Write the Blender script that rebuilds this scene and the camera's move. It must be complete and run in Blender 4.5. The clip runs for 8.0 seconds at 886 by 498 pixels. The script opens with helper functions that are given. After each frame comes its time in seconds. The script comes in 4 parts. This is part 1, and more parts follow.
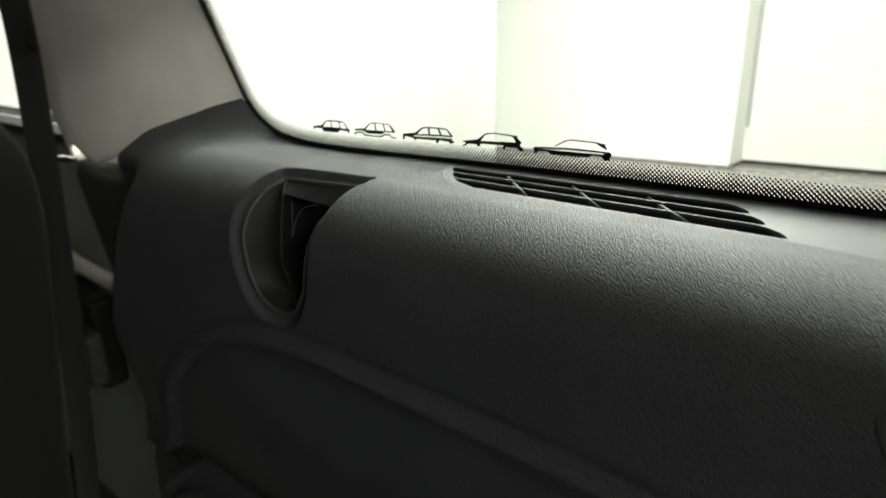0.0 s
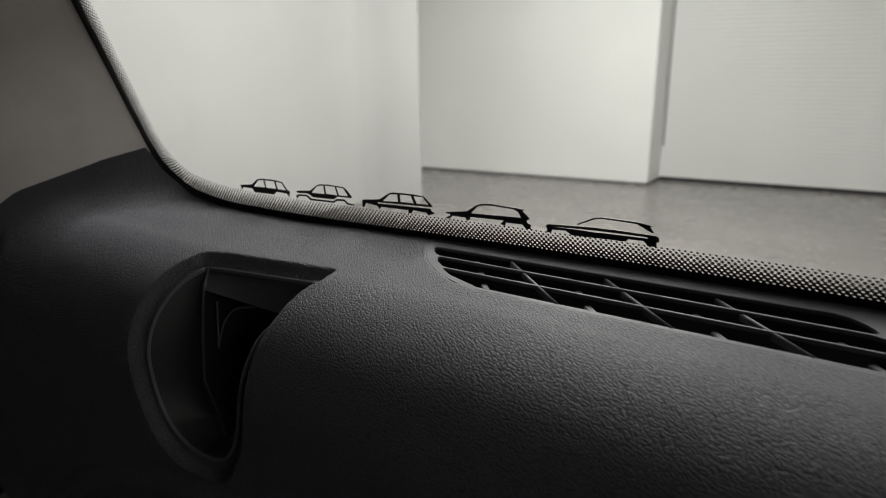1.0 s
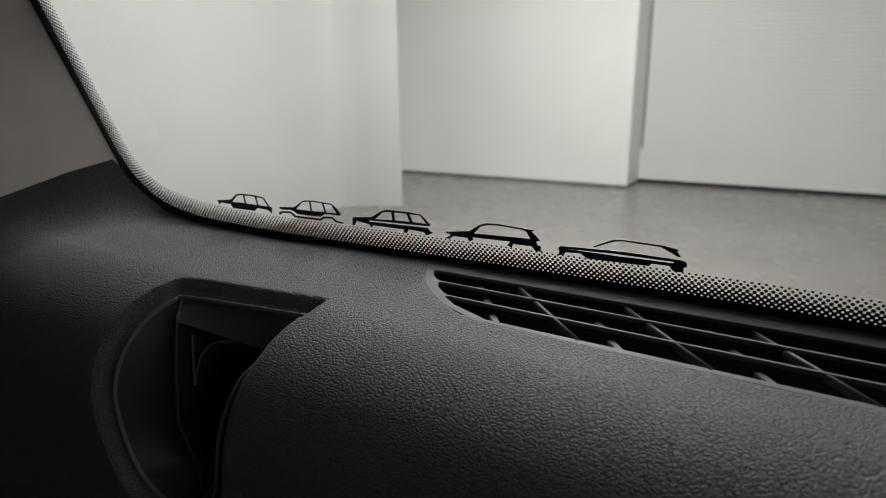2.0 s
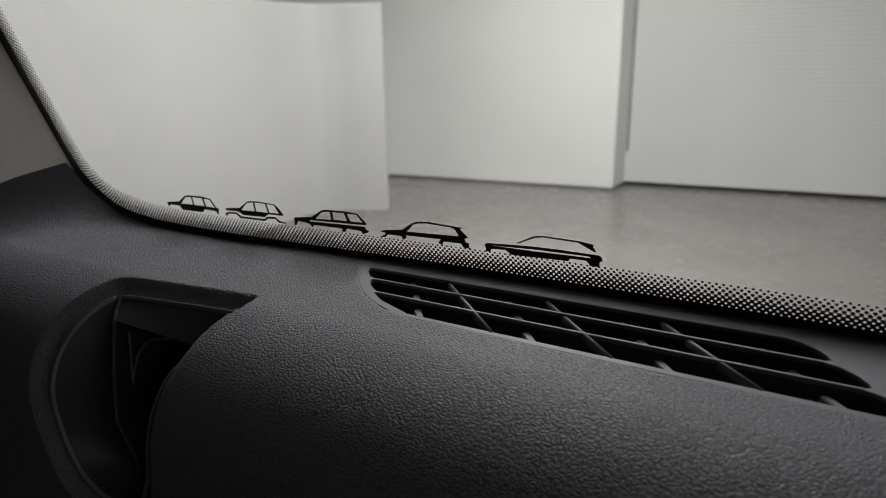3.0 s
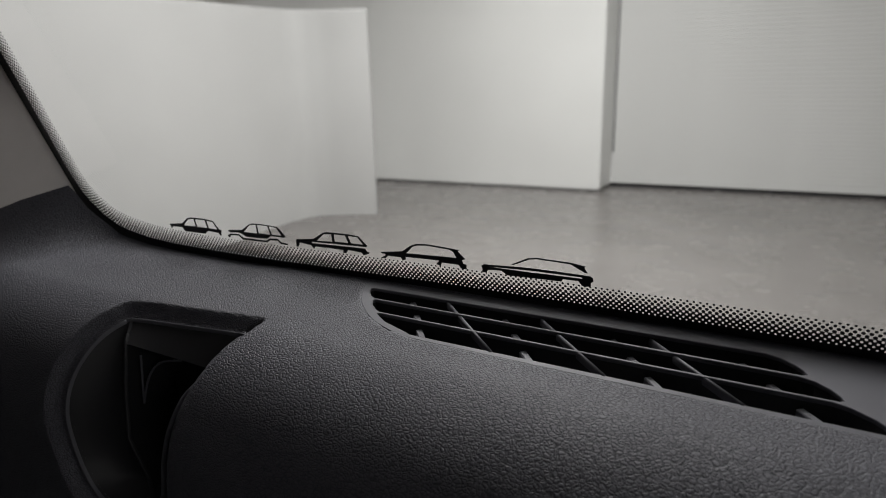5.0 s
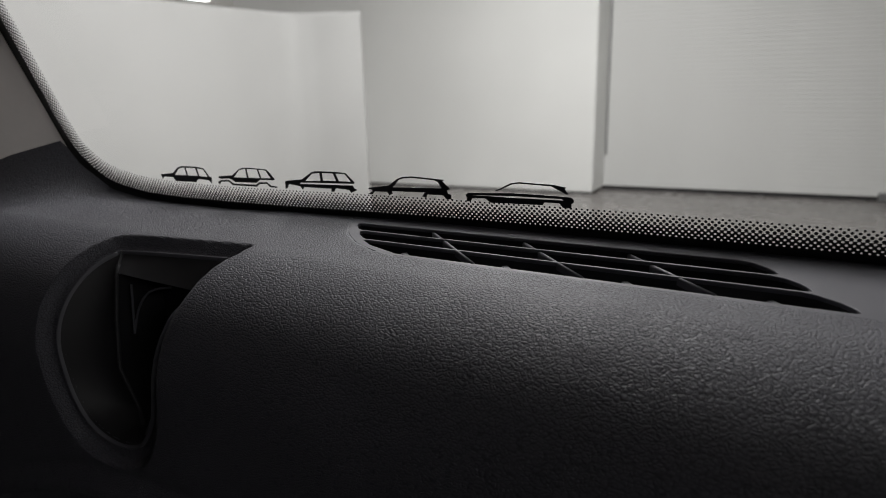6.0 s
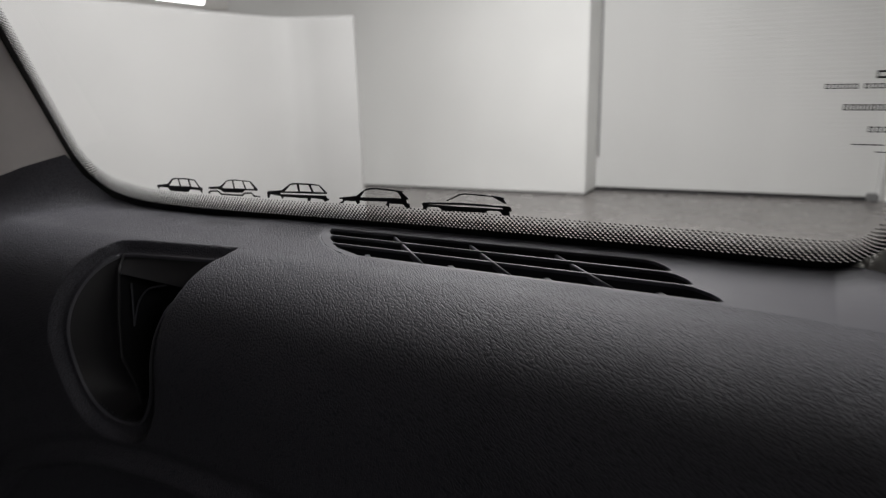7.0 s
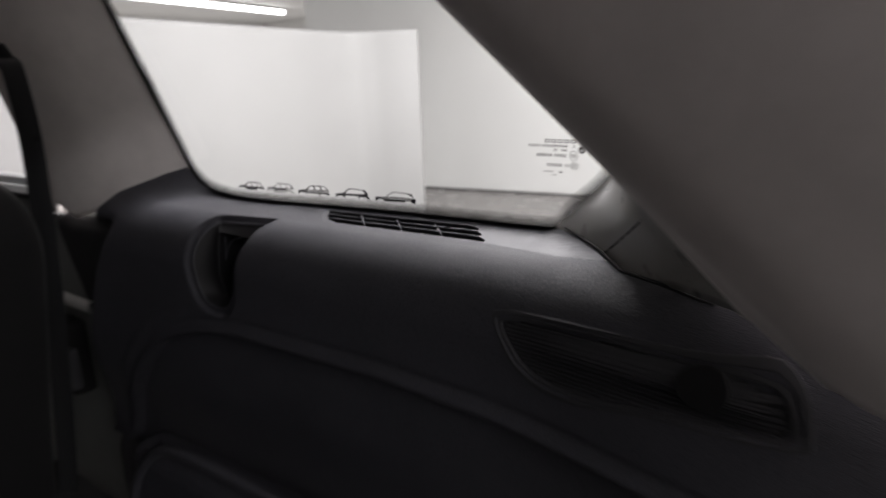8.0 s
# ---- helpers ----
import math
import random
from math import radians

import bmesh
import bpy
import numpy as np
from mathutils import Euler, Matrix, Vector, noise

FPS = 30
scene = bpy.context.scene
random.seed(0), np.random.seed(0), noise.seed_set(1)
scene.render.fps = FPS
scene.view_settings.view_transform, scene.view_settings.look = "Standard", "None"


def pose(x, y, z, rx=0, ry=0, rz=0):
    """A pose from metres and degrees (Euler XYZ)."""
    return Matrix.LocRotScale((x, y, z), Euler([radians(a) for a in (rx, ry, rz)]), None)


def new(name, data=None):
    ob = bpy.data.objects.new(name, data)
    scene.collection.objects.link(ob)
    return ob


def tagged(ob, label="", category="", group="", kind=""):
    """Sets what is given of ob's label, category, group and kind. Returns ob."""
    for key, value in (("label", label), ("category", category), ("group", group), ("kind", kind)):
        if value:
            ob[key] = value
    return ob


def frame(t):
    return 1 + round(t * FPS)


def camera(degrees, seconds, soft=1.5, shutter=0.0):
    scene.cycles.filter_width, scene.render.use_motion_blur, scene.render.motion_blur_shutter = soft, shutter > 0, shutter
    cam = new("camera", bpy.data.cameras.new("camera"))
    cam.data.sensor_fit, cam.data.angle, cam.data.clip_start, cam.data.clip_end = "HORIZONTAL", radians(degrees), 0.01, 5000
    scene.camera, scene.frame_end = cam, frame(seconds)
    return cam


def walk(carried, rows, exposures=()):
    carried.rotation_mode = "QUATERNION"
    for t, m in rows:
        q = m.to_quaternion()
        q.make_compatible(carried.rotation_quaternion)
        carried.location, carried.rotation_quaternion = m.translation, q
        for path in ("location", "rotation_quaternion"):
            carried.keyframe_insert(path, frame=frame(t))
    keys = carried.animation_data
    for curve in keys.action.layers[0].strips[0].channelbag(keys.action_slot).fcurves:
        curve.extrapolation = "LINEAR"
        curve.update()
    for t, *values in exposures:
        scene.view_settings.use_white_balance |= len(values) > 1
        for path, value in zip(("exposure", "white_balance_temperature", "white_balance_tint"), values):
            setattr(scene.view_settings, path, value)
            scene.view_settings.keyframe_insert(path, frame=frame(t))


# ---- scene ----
cam = camera(69.49, 8.0, soft=0.7, shutter=0.4)
cam.data.dof.use_dof, cam.data.dof.focus_distance, cam.data.dof.aperture_fstop = True, 0.285, 13.0
# seconds, x, y, z, yaw, pitch, roll
PATH = [
    (0.0, 0.4527, -0.3522, 1.1578, 40.94, -18.34, -1.10),
    (0.5, 0.3922, -0.3138, 1.1683, 35.98, -17.25, -0.66),
    (1.0, 0.3521, -0.2799, 1.1695, 33.79, -16.88, -0.79),
    (1.5, 0.3201, -0.2657, 1.1708, 32.67, -16.80, -0.75),
    (3.0, 0.3544, -0.2508, 1.1696, 31.01, -16.34, -0.94),
    (3.5, 0.3649, -0.2545, 1.1757, 30.68, -16.26, -1.03),
    (4.0, 0.3664, -0.2599, 1.1767, 30.39, -16.16, -1.10),
    (4.5, 0.3610, -0.2649, 1.1795, 30.10, -16.03, -1.22),
    (4.7, 0.3559, -0.2609, 1.1845, 30.00, -16.33, -1.40),
    (5.8, 0.3624, -0.2756, 1.1558, 29.60, -15.40, -1.52),
    (6.0, 0.3678, -0.2765, 1.1473, 29.35, -15.53, -1.53),
    (6.5, 0.3732, -0.2800, 1.1484, 29.12, -15.52, -1.51),
    (7.0, 0.4096, -0.3072, 1.1601, 29.02, -15.41, -1.72),
    (7.2, 0.4368, -0.3377, 1.1590, 29.00, -15.42, -1.76),
    (7.5, 0.4983, -0.3890, 1.1606, 29.22, -15.29, -1.73),
    (7.6, 0.5272, -0.4076, 1.1660, 29.79, -15.13, -1.84),
    (7.9, 0.6313, -0.4721, 1.1977, 34.12, -14.92, -1.95),
    (8.0, 0.6762, -0.5080, 1.2090, 35.48, -14.97, -2.16),
]


def aim(x, y, z, yaw, pitch, roll):
    return pose(x, y, z, 90 + pitch, 0, yaw) @ pose(0, 0, 0, 0, 0, roll)


walk(cam, [(t, aim(*r)) for t, *r in PATH],
     exposures=[(0.0, 1.08, 6950, -6), (0.3, 0.47, 6750, 1), (0.6, 0.06, 6660, 5), (1.0, -0.12, 6650, 7), (1.5, -0.13, 6600, 7),
                (3.0, -0.33, 6520, 10), (6.0, -0.33, 6480, 11), (7.2, -0.22, 6460, 13), (7.6, -0.12, 6460, 14), (8.0, 0.18, 6450, 15)])

# ---------------------------------------------------------------- light
world = bpy.data.worlds.new("world")
scene.world = world
world.use_nodes = True
world.node_tree.nodes["Background"].inputs[0].default_value = (0.9, 0.95, 1.0, 1)
world.node_tree.nodes["Background"].inputs[1].default_value = 0.03

# place along the room, length, and how strong each is
# only the first is in view; the rest are added to balance the light
LAMPS_AND_FILLS = [(-12.87, 9.45, 5.0, 420), (-6.6, 0.8, 5.0, 60), (-0.85, 2.8, 2.4, 150), (-0.15, 1.65, 1.2, 28), (4.6, -1.2, 5.0, 105), (-3.0, -4.6, 5.0, 60)]


def ceiling_or_fill_light(x, y, length, power):
    data = bpy.data.lights.new("ceiling_or_fill_light", "AREA")
    data.shape, data.size, data.size_y, data.energy = "RECTANGLE", 0.3, length, power
    data.color = (1.0, 0.99, 0.975)
    ob = new("ceiling_or_fill_light", data)
    ob.matrix_world = pose(x, y, 2.98, 0, 0, 8)
    return ob


for lamp in LAMPS_AND_FILLS:
    ceiling_or_fill_light(*lamp)

# ---------------------------------------------------------------- materials


def base_material(name, color, rough=0.5, metal=0.0):
    m = bpy.data.materials.new(name)
    m.use_nodes = True
    b = m.node_tree.nodes["Principled BSDF"]
    b.inputs["Base Color"].default_value = (*color, 1)
    b.inputs["Roughness"].default_value = rough
    b.inputs["Metallic"].default_value = metal
    return m, m.node_tree, b


def add(tree, kind, **settings):
    n = tree.nodes.new(kind)
    for key, value in settings.items():
        if key in n.inputs:
            n.inputs[key].default_value = value
    return n


def mottle(tree, bsdf, color, scale, spread, coords, detail=4.0):
    """Varies the base colour round its mean at one scale."""
    n = add(tree, "ShaderNodeTexNoise", Scale=scale, Detail=detail, Roughness=0.6)
    r = tree.nodes.new("ShaderNodeValToRGB")
    lo, hi = [max(0, c * (1 - spread)) for c in color], [c * (1 + spread) for c in color]
    r.color_ramp.elements[0].position, r.color_ramp.elements[1].position = 0.3, 0.7
    r.color_ramp.elements[0].color, r.color_ramp.elements[1].color = (*lo, 1), (*hi, 1)
    tree.links.new(coords, n.inputs["Vector"])
    tree.links.new(n.outputs["Fac"], r.inputs["Fac"])
    tree.links.new(r.outputs["Color"], bsdf.inputs["Base Color"])
    return n


def bump(tree, bsdf, height, strength, distance, after=None):
    b = add(tree, "ShaderNodeBump", Strength=strength, Distance=distance)
    tree.links.new(height, b.inputs["Height"])
    if after:
        tree.links.new(after.outputs["Normal"], b.inputs["Normal"])
    tree.links.new(b.outputs["Normal"], bsdf.inputs["Normal"])
    return b


def plastic(name, color, rough, grain=0.0, cell=420.0, fine=2500.0, fine_strength=0.15):
    m, t, b = base_material(name, color, rough)
    b.inputs["Specular IOR Level"].default_value = 0.42
    co = t.nodes.new("ShaderNodeTexCoord").outputs["Object"]
    mottle(t, b, color, 9.0, 0.08, co)
    wear = add(t, "ShaderNodeTexNoise", Scale=35.0, Detail=5.0)
    t.links.new(co, wear.inputs["Vector"])
    ramp = add(t, "ShaderNodeMapRange")
    ramp.inputs["To Min"].default_value, ramp.inputs["To Max"].default_value = rough - 0.06, rough + 0.08
    t.links.new(wear.outputs["Fac"], ramp.inputs["Value"])
    t.links.new(ramp.outputs["Result"], b.inputs["Roughness"])
    n = add(t, "ShaderNodeTexNoise", Scale=fine, Detail=2.0)
    t.links.new(co, n.inputs["Vector"])
    last = bump(t, b, n.outputs["Fac"], fine_strength, 0.0003)
    if grain:
        # pebbles of two sizes, parted by creases that wander
        warp = add(t, "ShaderNodeTexNoise", Scale=210.0, Detail=2.0)
        t.links.new(co, warp.inputs["Vector"])
        mix = t.nodes.new("ShaderNodeVectorMath")
        mix.operation = "MULTIPLY_ADD"
        mix.inputs[1].default_value = (0.0010, 0.0010, 0.0010)
        stretch = add(t, "ShaderNodeMapping")
        stretch.inputs["Scale"].default_value = (0.82, 1.08, 1.08)
        stretch.inputs["Rotation"].default_value = (0.0, 0.0, 0.25)
        t.links.new(co, stretch.inputs["Vector"])
        t.links.new(warp.outputs["Color"], mix.inputs[0])
        t.links.new(stretch.outputs["Vector"], mix.inputs[2])
        heights = []
        for scale, reach in ((cell, 0.20), (cell * 0.55, 0.10)):
            v = add(t, "ShaderNodeTexVoronoi", Scale=scale)
            v.feature = "DISTANCE_TO_EDGE"
            t.links.new(mix.outputs["Vector"], v.inputs["Vector"])
            rise = add(t, "ShaderNodeMapRange")
            rise.interpolation_type = "SMOOTHERSTEP"
            rise.inputs["From Max"].default_value = reach
            t.links.new(v.outputs["Distance"], rise.inputs["Value"])
            heights.append(rise.outputs["Result"])
        cut = t.nodes.new("ShaderNodeMath")
        cut.operation = "MULTIPLY_ADD"
        cut.inputs[1].default_value = 0.7
        t.links.new(heights[0], cut.inputs[0])
        second = t.nodes.new("ShaderNodeMath")
        second.operation = "MULTIPLY"
        second.inputs[1].default_value = 0.3
        t.links.new(heights[1], second.inputs[0])
        t.links.new(second.outputs[0], cut.inputs[2])
        bump(t, b, cut.outputs[0], grain, 0.0009, last)
        # occlusion shade of the creases, painted into the base colour by height
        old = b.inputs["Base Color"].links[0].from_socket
        crease_shade = add(t, "ShaderNodeMapRange")
        crease_shade.inputs["To Min"].default_value, crease_shade.inputs["To Max"].default_value = 0.6, 1.12
        t.links.new(cut.outputs[0], crease_shade.inputs["Value"])
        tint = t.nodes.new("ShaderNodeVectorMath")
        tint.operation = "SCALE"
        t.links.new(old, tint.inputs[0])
        t.links.new(crease_shade.outputs["Result"], tint.inputs["Scale"])
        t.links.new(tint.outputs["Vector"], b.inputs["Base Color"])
    return m


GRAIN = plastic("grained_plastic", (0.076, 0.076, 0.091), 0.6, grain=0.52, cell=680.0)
SMOOTH = plastic("smooth_plastic", (0.084, 0.084, 0.098), 0.58, fine_strength=0.12)
# near-black, with the shade deep in the pocket put into the colour
LINER = plastic("shaded_pocket_plastic", (0.011, 0.011, 0.013), 0.55, fine_strength=0.08)
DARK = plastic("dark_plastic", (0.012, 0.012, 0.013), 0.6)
GRILLE = plastic("grille_plastic", (0.060, 0.060, 0.066), 0.55)
MESH_BACK = plastic("grille_backing", (0.030, 0.030, 0.033), 0.7)
FRIT = base_material("black_ceramic_print", (0.004, 0.004, 0.004), 0.35)[0]
RUBBER = plastic("rubber_seal", (0.010, 0.010, 0.010), 0.7)


def fabric(name, color, scale=900.0, strength=0.3, rough=0.95):
    m, t, b = base_material(name, color, rough)
    co = t.nodes.new("ShaderNodeTexCoord").outputs["Object"]
    mottle(t, b, color, 22.0, 0.07, co, 6.0)
    w = add(t, "ShaderNodeTexWave", Scale=scale, Distortion=1.2, Detail=1.0)
    w.bands_direction = "DIAGONAL"
    t.links.new(co, w.inputs["Vector"])
    n = add(t, "ShaderNodeTexNoise", Scale=scale * 1.7, Detail=2.0)
    t.links.new(co, n.inputs["Vector"])
    first = bump(t, b, n.outputs["Fac"], strength, 0.0004)
    bump(t, b, w.outputs["Fac"], strength * 0.7, 0.0004, first)
    b.inputs["Sheen Weight"].default_value = 0.15
    return m


TRIM_CLOTH = fabric("pillar_cloth", (0.72, 0.68, 0.655))
REAR_CLOTH = fabric("rear_pillar_cloth", (0.78, 0.72, 0.70))
LOWER_TRIM = plastic("lower_trim_plastic", (0.32, 0.312, 0.29), 0.28, fine_strength=0.1)
SEAT_CLOTH = fabric("seat_cloth", (0.012, 0.012, 0.013), 700.0)
WEBBING = fabric("belt_webbing", (0.010, 0.011, 0.013), 1200.0, 0.4, 0.7)


def painted(name, color, rough=0.55, patch=0.05):
    m, t, b = base_material(name, color, rough)
    co = t.nodes.new("ShaderNodeTexCoord").outputs["Object"]
    mottle(t, b, color, 0.9, patch, co, 5.0)
    n = add(t, "ShaderNodeTexNoise", Scale=260.0, Detail=3.0)
    t.links.new(co, n.inputs["Vector"])
    bump(t, b, n.outputs["Fac"], 0.08, 0.001)
    return m


WHITE_WALL = painted("white_wall_paint", (0.80, 0.80, 0.785))
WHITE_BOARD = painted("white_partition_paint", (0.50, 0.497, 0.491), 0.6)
SHUTTER = painted("shutter_paint", (0.66, 0.66, 0.65), 0.4)
GUIDE = painted("guide_metal", (0.16, 0.16, 0.16), 0.5)
RAIL = painted("rail_paint", (0.30, 0.30, 0.298), 0.5)


def concrete():
    color = (0.195, 0.182, 0.175)
    m, t, b = base_material("polished_concrete", color, 0.3)
    co = t.nodes.new("ShaderNodeTexCoord").outputs["Object"]
    mottle(t, b, color, 1.1, 0.13, co, 3.5)
    fine = add(t, "ShaderNodeTexNoise", Scale=4.0, Detail=3.0)
    t.links.new(co, fine.inputs["Vector"])
    r = add(t, "ShaderNodeMapRange")
    r.inputs["To Min"].default_value, r.inputs["To Max"].default_value = 0.20, 0.33
    t.links.new(fine.outputs["Fac"], r.inputs["Value"])
    t.links.new(r.outputs["Result"], b.inputs["Roughness"])
    bump(t, b, fine.outputs["Fac"], 0.012, 0.01)
    return m


CONCRETE = concrete()
CHROME = base_material("satin_chrome", (0.75, 0.75, 0.74), 0.22, 1.0)[0]
SILVER = base_material("satin_silver_paint", (0.62, 0.62, 0.60), 0.38, 0.2)[0]
DOOR_PLASTIC = plastic("door_panel_plastic", (0.24, 0.25, 0.24), 0.5)
CAR_PAINT = base_material("car_paint", (0.30, 0.31, 0.32), 0.3)[0]


def glow(name, color, strength):
    m, t, b = base_material(name, (0.9, 0.9, 0.9), 0.4)
    b.inputs["Emission Color"].default_value = (*color, 1)
    b.inputs["Emission Strength"].default_value = strength
    return m


TUBE = glow("lamp_diffuser", (1.0, 0.985, 0.96), 9.0)


def pane_material():
    m = bpy.data.materials.new("window_glass")
    m.use_nodes = True
    t = m.node_tree
    t.nodes.clear()
    out = t.nodes.new("ShaderNodeOutputMaterial")
    clear = t.nodes.new("ShaderNodeBsdfTransparent")
    clear.inputs[0].default_value = (0.93, 0.945, 0.935, 1)
    gloss = t.nodes.new("ShaderNodeBsdfGlossy")
    gloss.inputs["Roughness"].default_value = 0.02
    fres = t.nodes.new("ShaderNodeFresnel")
    fres.inputs["IOR"].default_value = 1.2
    mix = t.nodes.new("ShaderNodeMixShader")
    t.links.new(fres.outputs[0], mix.inputs[0])
    t.links.new(clear.outputs[0], mix.inputs[1])
    t.links.new(gloss.outputs[0], mix.inputs[2])
    t.links.new(mix.outputs[0], out.inputs["Surface"])
    return m


GLASS = pane_material()

# ---------------------------------------------------------------- helpers


def mesh_ob(name, verts, faces, material, parent=None, label="", smooth=True):
    me = bpy.data.meshes.new(name)
    me.from_pydata([tuple(v) for v in verts], [], faces)
    me.materials.append(material)
    if smooth:
        me.polygons.foreach_set("use_smooth", [True] * len(me.polygons))
    me.update()
    ob = new(name, me)
    if parent:
        ob.parent = parent
    if label:
        tagged(ob, label)
    return ob


def part(name, bm, material, parent=None, label="", smooth=False):
    me = bpy.data.meshes.new(name)
    bm.to_mesh(me)
    bm.free()
    me.materials.append(material)
    if smooth:
        me.polygons.foreach_set("use_smooth", [True] * len(me.polygons))
    ob = new(name, me)
    if parent:
        ob.parent = parent
    if label:
        tagged(ob, label)
    return ob


def box_bm(x0, x1, y0, y1, z0, z1, bevel=0.0, segments=2, bm=None):
    bm = bm or bmesh.new()
    m = Matrix.Translation(((x0 + x1) / 2, (y0 + y1) / 2, (z0 + z1) / 2)) @ Matrix.Diagonal((x1 - x0, y1 - y0, z1 - z0, 1))
    made = bmesh.ops.create_cube(bm, size=1, matrix=m)
    if bevel:
        edges = list({e for v in made["verts"] for e in v.link_edges})
        bmesh.ops.bevel(bm, geom=edges, offset=bevel, segments=segments, affect="EDGES", profile=0.5)
    return bm


def grid_faces(rows, cols, keep=None):
    out = []
    for i in range(rows - 1):
        for j in range(cols - 1):
            if keep is None or keep(i, j):
                out.append((i * cols + j, i * cols + j + 1, (i + 1) * cols + j + 1, (i + 1) * cols + j))
    return out


def flat_shape(name, loops, depth, to_world, material, parent=None, label="", bevel=0.0, cuts=()):
    """A flat plate cut out of closed 2D loops (inner loops are holes), then laid on a surface by to_world(u, v, w)."""
    cu = bpy.data.curves.new(name, "CURVE")
    cu.dimensions, cu.fill_mode, cu.extrude, cu.bevel_depth, cu.bevel_resolution = "2D", "BOTH", depth / 2, bevel, 1
    for loop in loops:
        s = cu.splines.new("POLY")
        s.points.add(len(loop) - 1)
        for p, (u, v) in zip(s.points, loop):
            p.co = (u, v, 0, 1)
        s.use_cyclic_u = True
    temp = bpy.data.objects.new(name, cu)
    scene.collection.objects.link(temp)
    me = bpy.data.meshes.new_from_object(temp.evaluated_get(bpy.context.evaluated_depsgraph_get()))
    bpy.data.objects.remove(temp)
    if cuts:
        bm = bmesh.new()
        bm.from_mesh(me)
        for co, no in cuts:
            bmesh.ops.bisect_plane(bm, geom=bm.verts[:] + bm.edges[:] + bm.faces[:], plane_co=co, plane_no=no)
        bm.to_mesh(me)
        bm.free()
    for v in me.vertices:
        v.co = to_world(*v.co)
    me.materials.clear()
    me.materials.append(material)
    me.name = name
    ob = new(name, me)
    if parent:
        ob.parent = parent
    if label:
        tagged(ob, label)
    return ob


def tube(name, pts, radius, material, parent=None, label="", sides=8, closed=False):
    pts = [Vector(p) for p in pts]
    verts, faces = [], []
    n = len(pts)
    for i, p in enumerate(pts):
        a = pts[(i - 1) % n] if closed or i else p
        b = pts[(i + 1) % n] if closed or i < n - 1 else p
        d = (b - a).normalized()
        s = d.cross(Vector((0.13, 0.21, 1))).normalized()
        t = d.cross(s)
        for k in range(sides):
            ang = 2 * math.pi * k / sides
            verts.append(p + radius * (math.cos(ang) * s + math.sin(ang) * t))
    for i in range(n if closed else n - 1):
        for k in range(sides):
            j = (i + 1) % n
            faces.append((i * sides + k, i * sides + (k + 1) % sides, j * sides + (k + 1) % sides, j * sides + k))
    return mesh_ob(name, verts, faces, material, parent, label)


def sm(a, b, x):
    t = min(1.0, max(0.0, (x - a) / (b - a)))
    return t * t * (3 - 2 * t)


def piecewise(points, x):
    if x <= points[0][0]:
        return points[0][1]
    for (a, va), (b, vb) in zip(points, points[1:]):
        if x <= b:
            return va + (vb - va) * (x - a) / (b - a)
    return points[-1][1]


def smooth_line(points, n=12, closed=False):
    """Catmull-Rom through the points."""
    out, m = [], len(points)
    ps = [Vector(p) for p in points]
    for i in range(m if closed else m - 1):
        if closed:
            a, b, c, d = ps[(i - 1) % m], ps[i], ps[(i + 1) % m], ps[(i + 2) % m]
        else:
            a, b, c, d = ps[max(0, i - 1)], ps[i], ps[i + 1], ps[min(m - 1, i + 2)]
        for k in range(n):
            t = k / n
            out.append(0.5 * (2 * b + (c - a) * t + (2 * a - 5 * b + 4 * c - d) * t * t + (3 * b - a - 3 * c + d) * t ** 3))
    if not closed:
        out.append(ps[-1])
    return out


# ---------------------------------------------------------------- the room
TILT = 6.2
ROOM = (-17.0, 8.0, -8.0, 14.5)
CEILING_Z = 3.18


def room():
    x0, x1, y0, y1 = ROOM
    floor = part("floor", box_bm(x0, x1, y0, y1, -0.12, 0.0), CONCRETE)
    tagged(floor, "grey polished concrete floor with soft cloudy stains", "floor", kind="structure")
    ceil = part("ceiling", box_bm(x0, x1, y0, y1, CEILING_Z, CEILING_Z + 0.15), WHITE_WALL)
    tagged(ceil, "plain white painted ceiling", "ceiling", kind="structure")
    for name, b in (("wall_south", (x0, x1, y0 - 0.2, y0)), ("wall_north", (x0, x1, y1, y1 + 0.2)),
                    ("wall_west", (x0 - 0.2, x0, y0, y1)), ("wall_east", (x1, x1 + 0.2, y0, y1))):
        w = part(name, box_bm(*b, 0.0, CEILING_Z), WHITE_WALL)
        tagged(w, "plain white painted wall", "wall", kind="structure")


def wall_pier():
    """The white wall beside the shutter, with a shadow gap at its foot."""
    e = bpy.data.objects.new("wall_pier", None)
    scene.collection.objects.link(e)
    e.matrix_world = pose(-1.294, 5.555, 0, 0, 0, TILT)
    tagged(e, "white painted wall with a dark recessed foot, standing in for contact shadow too", "wall", kind="structure")
    bm = box_bm(-3.95, 0.0, 0.0, 0.42, 0.018, CEILING_Z)
    for v in bm.verts:
        if v.co.x > -1.0 and v.co.y > 0.2:
            v.co.x = 0.058          # the reveal towards the shutter is splayed
    bmesh.ops.bevel(bm, geom=list(bm.edges), offset=0.008, segments=2, affect="EDGES")
    part("wall_face", bm, WHITE_WALL, e)
    # the foot's dark colour also carries the wall's contact shadow
    part("foot", box_bm(-3.93, -0.01, 0.012, 0.34, 0.0, 0.03), GUIDE, e, "dark recessed foot, standing in for contact shadow too")


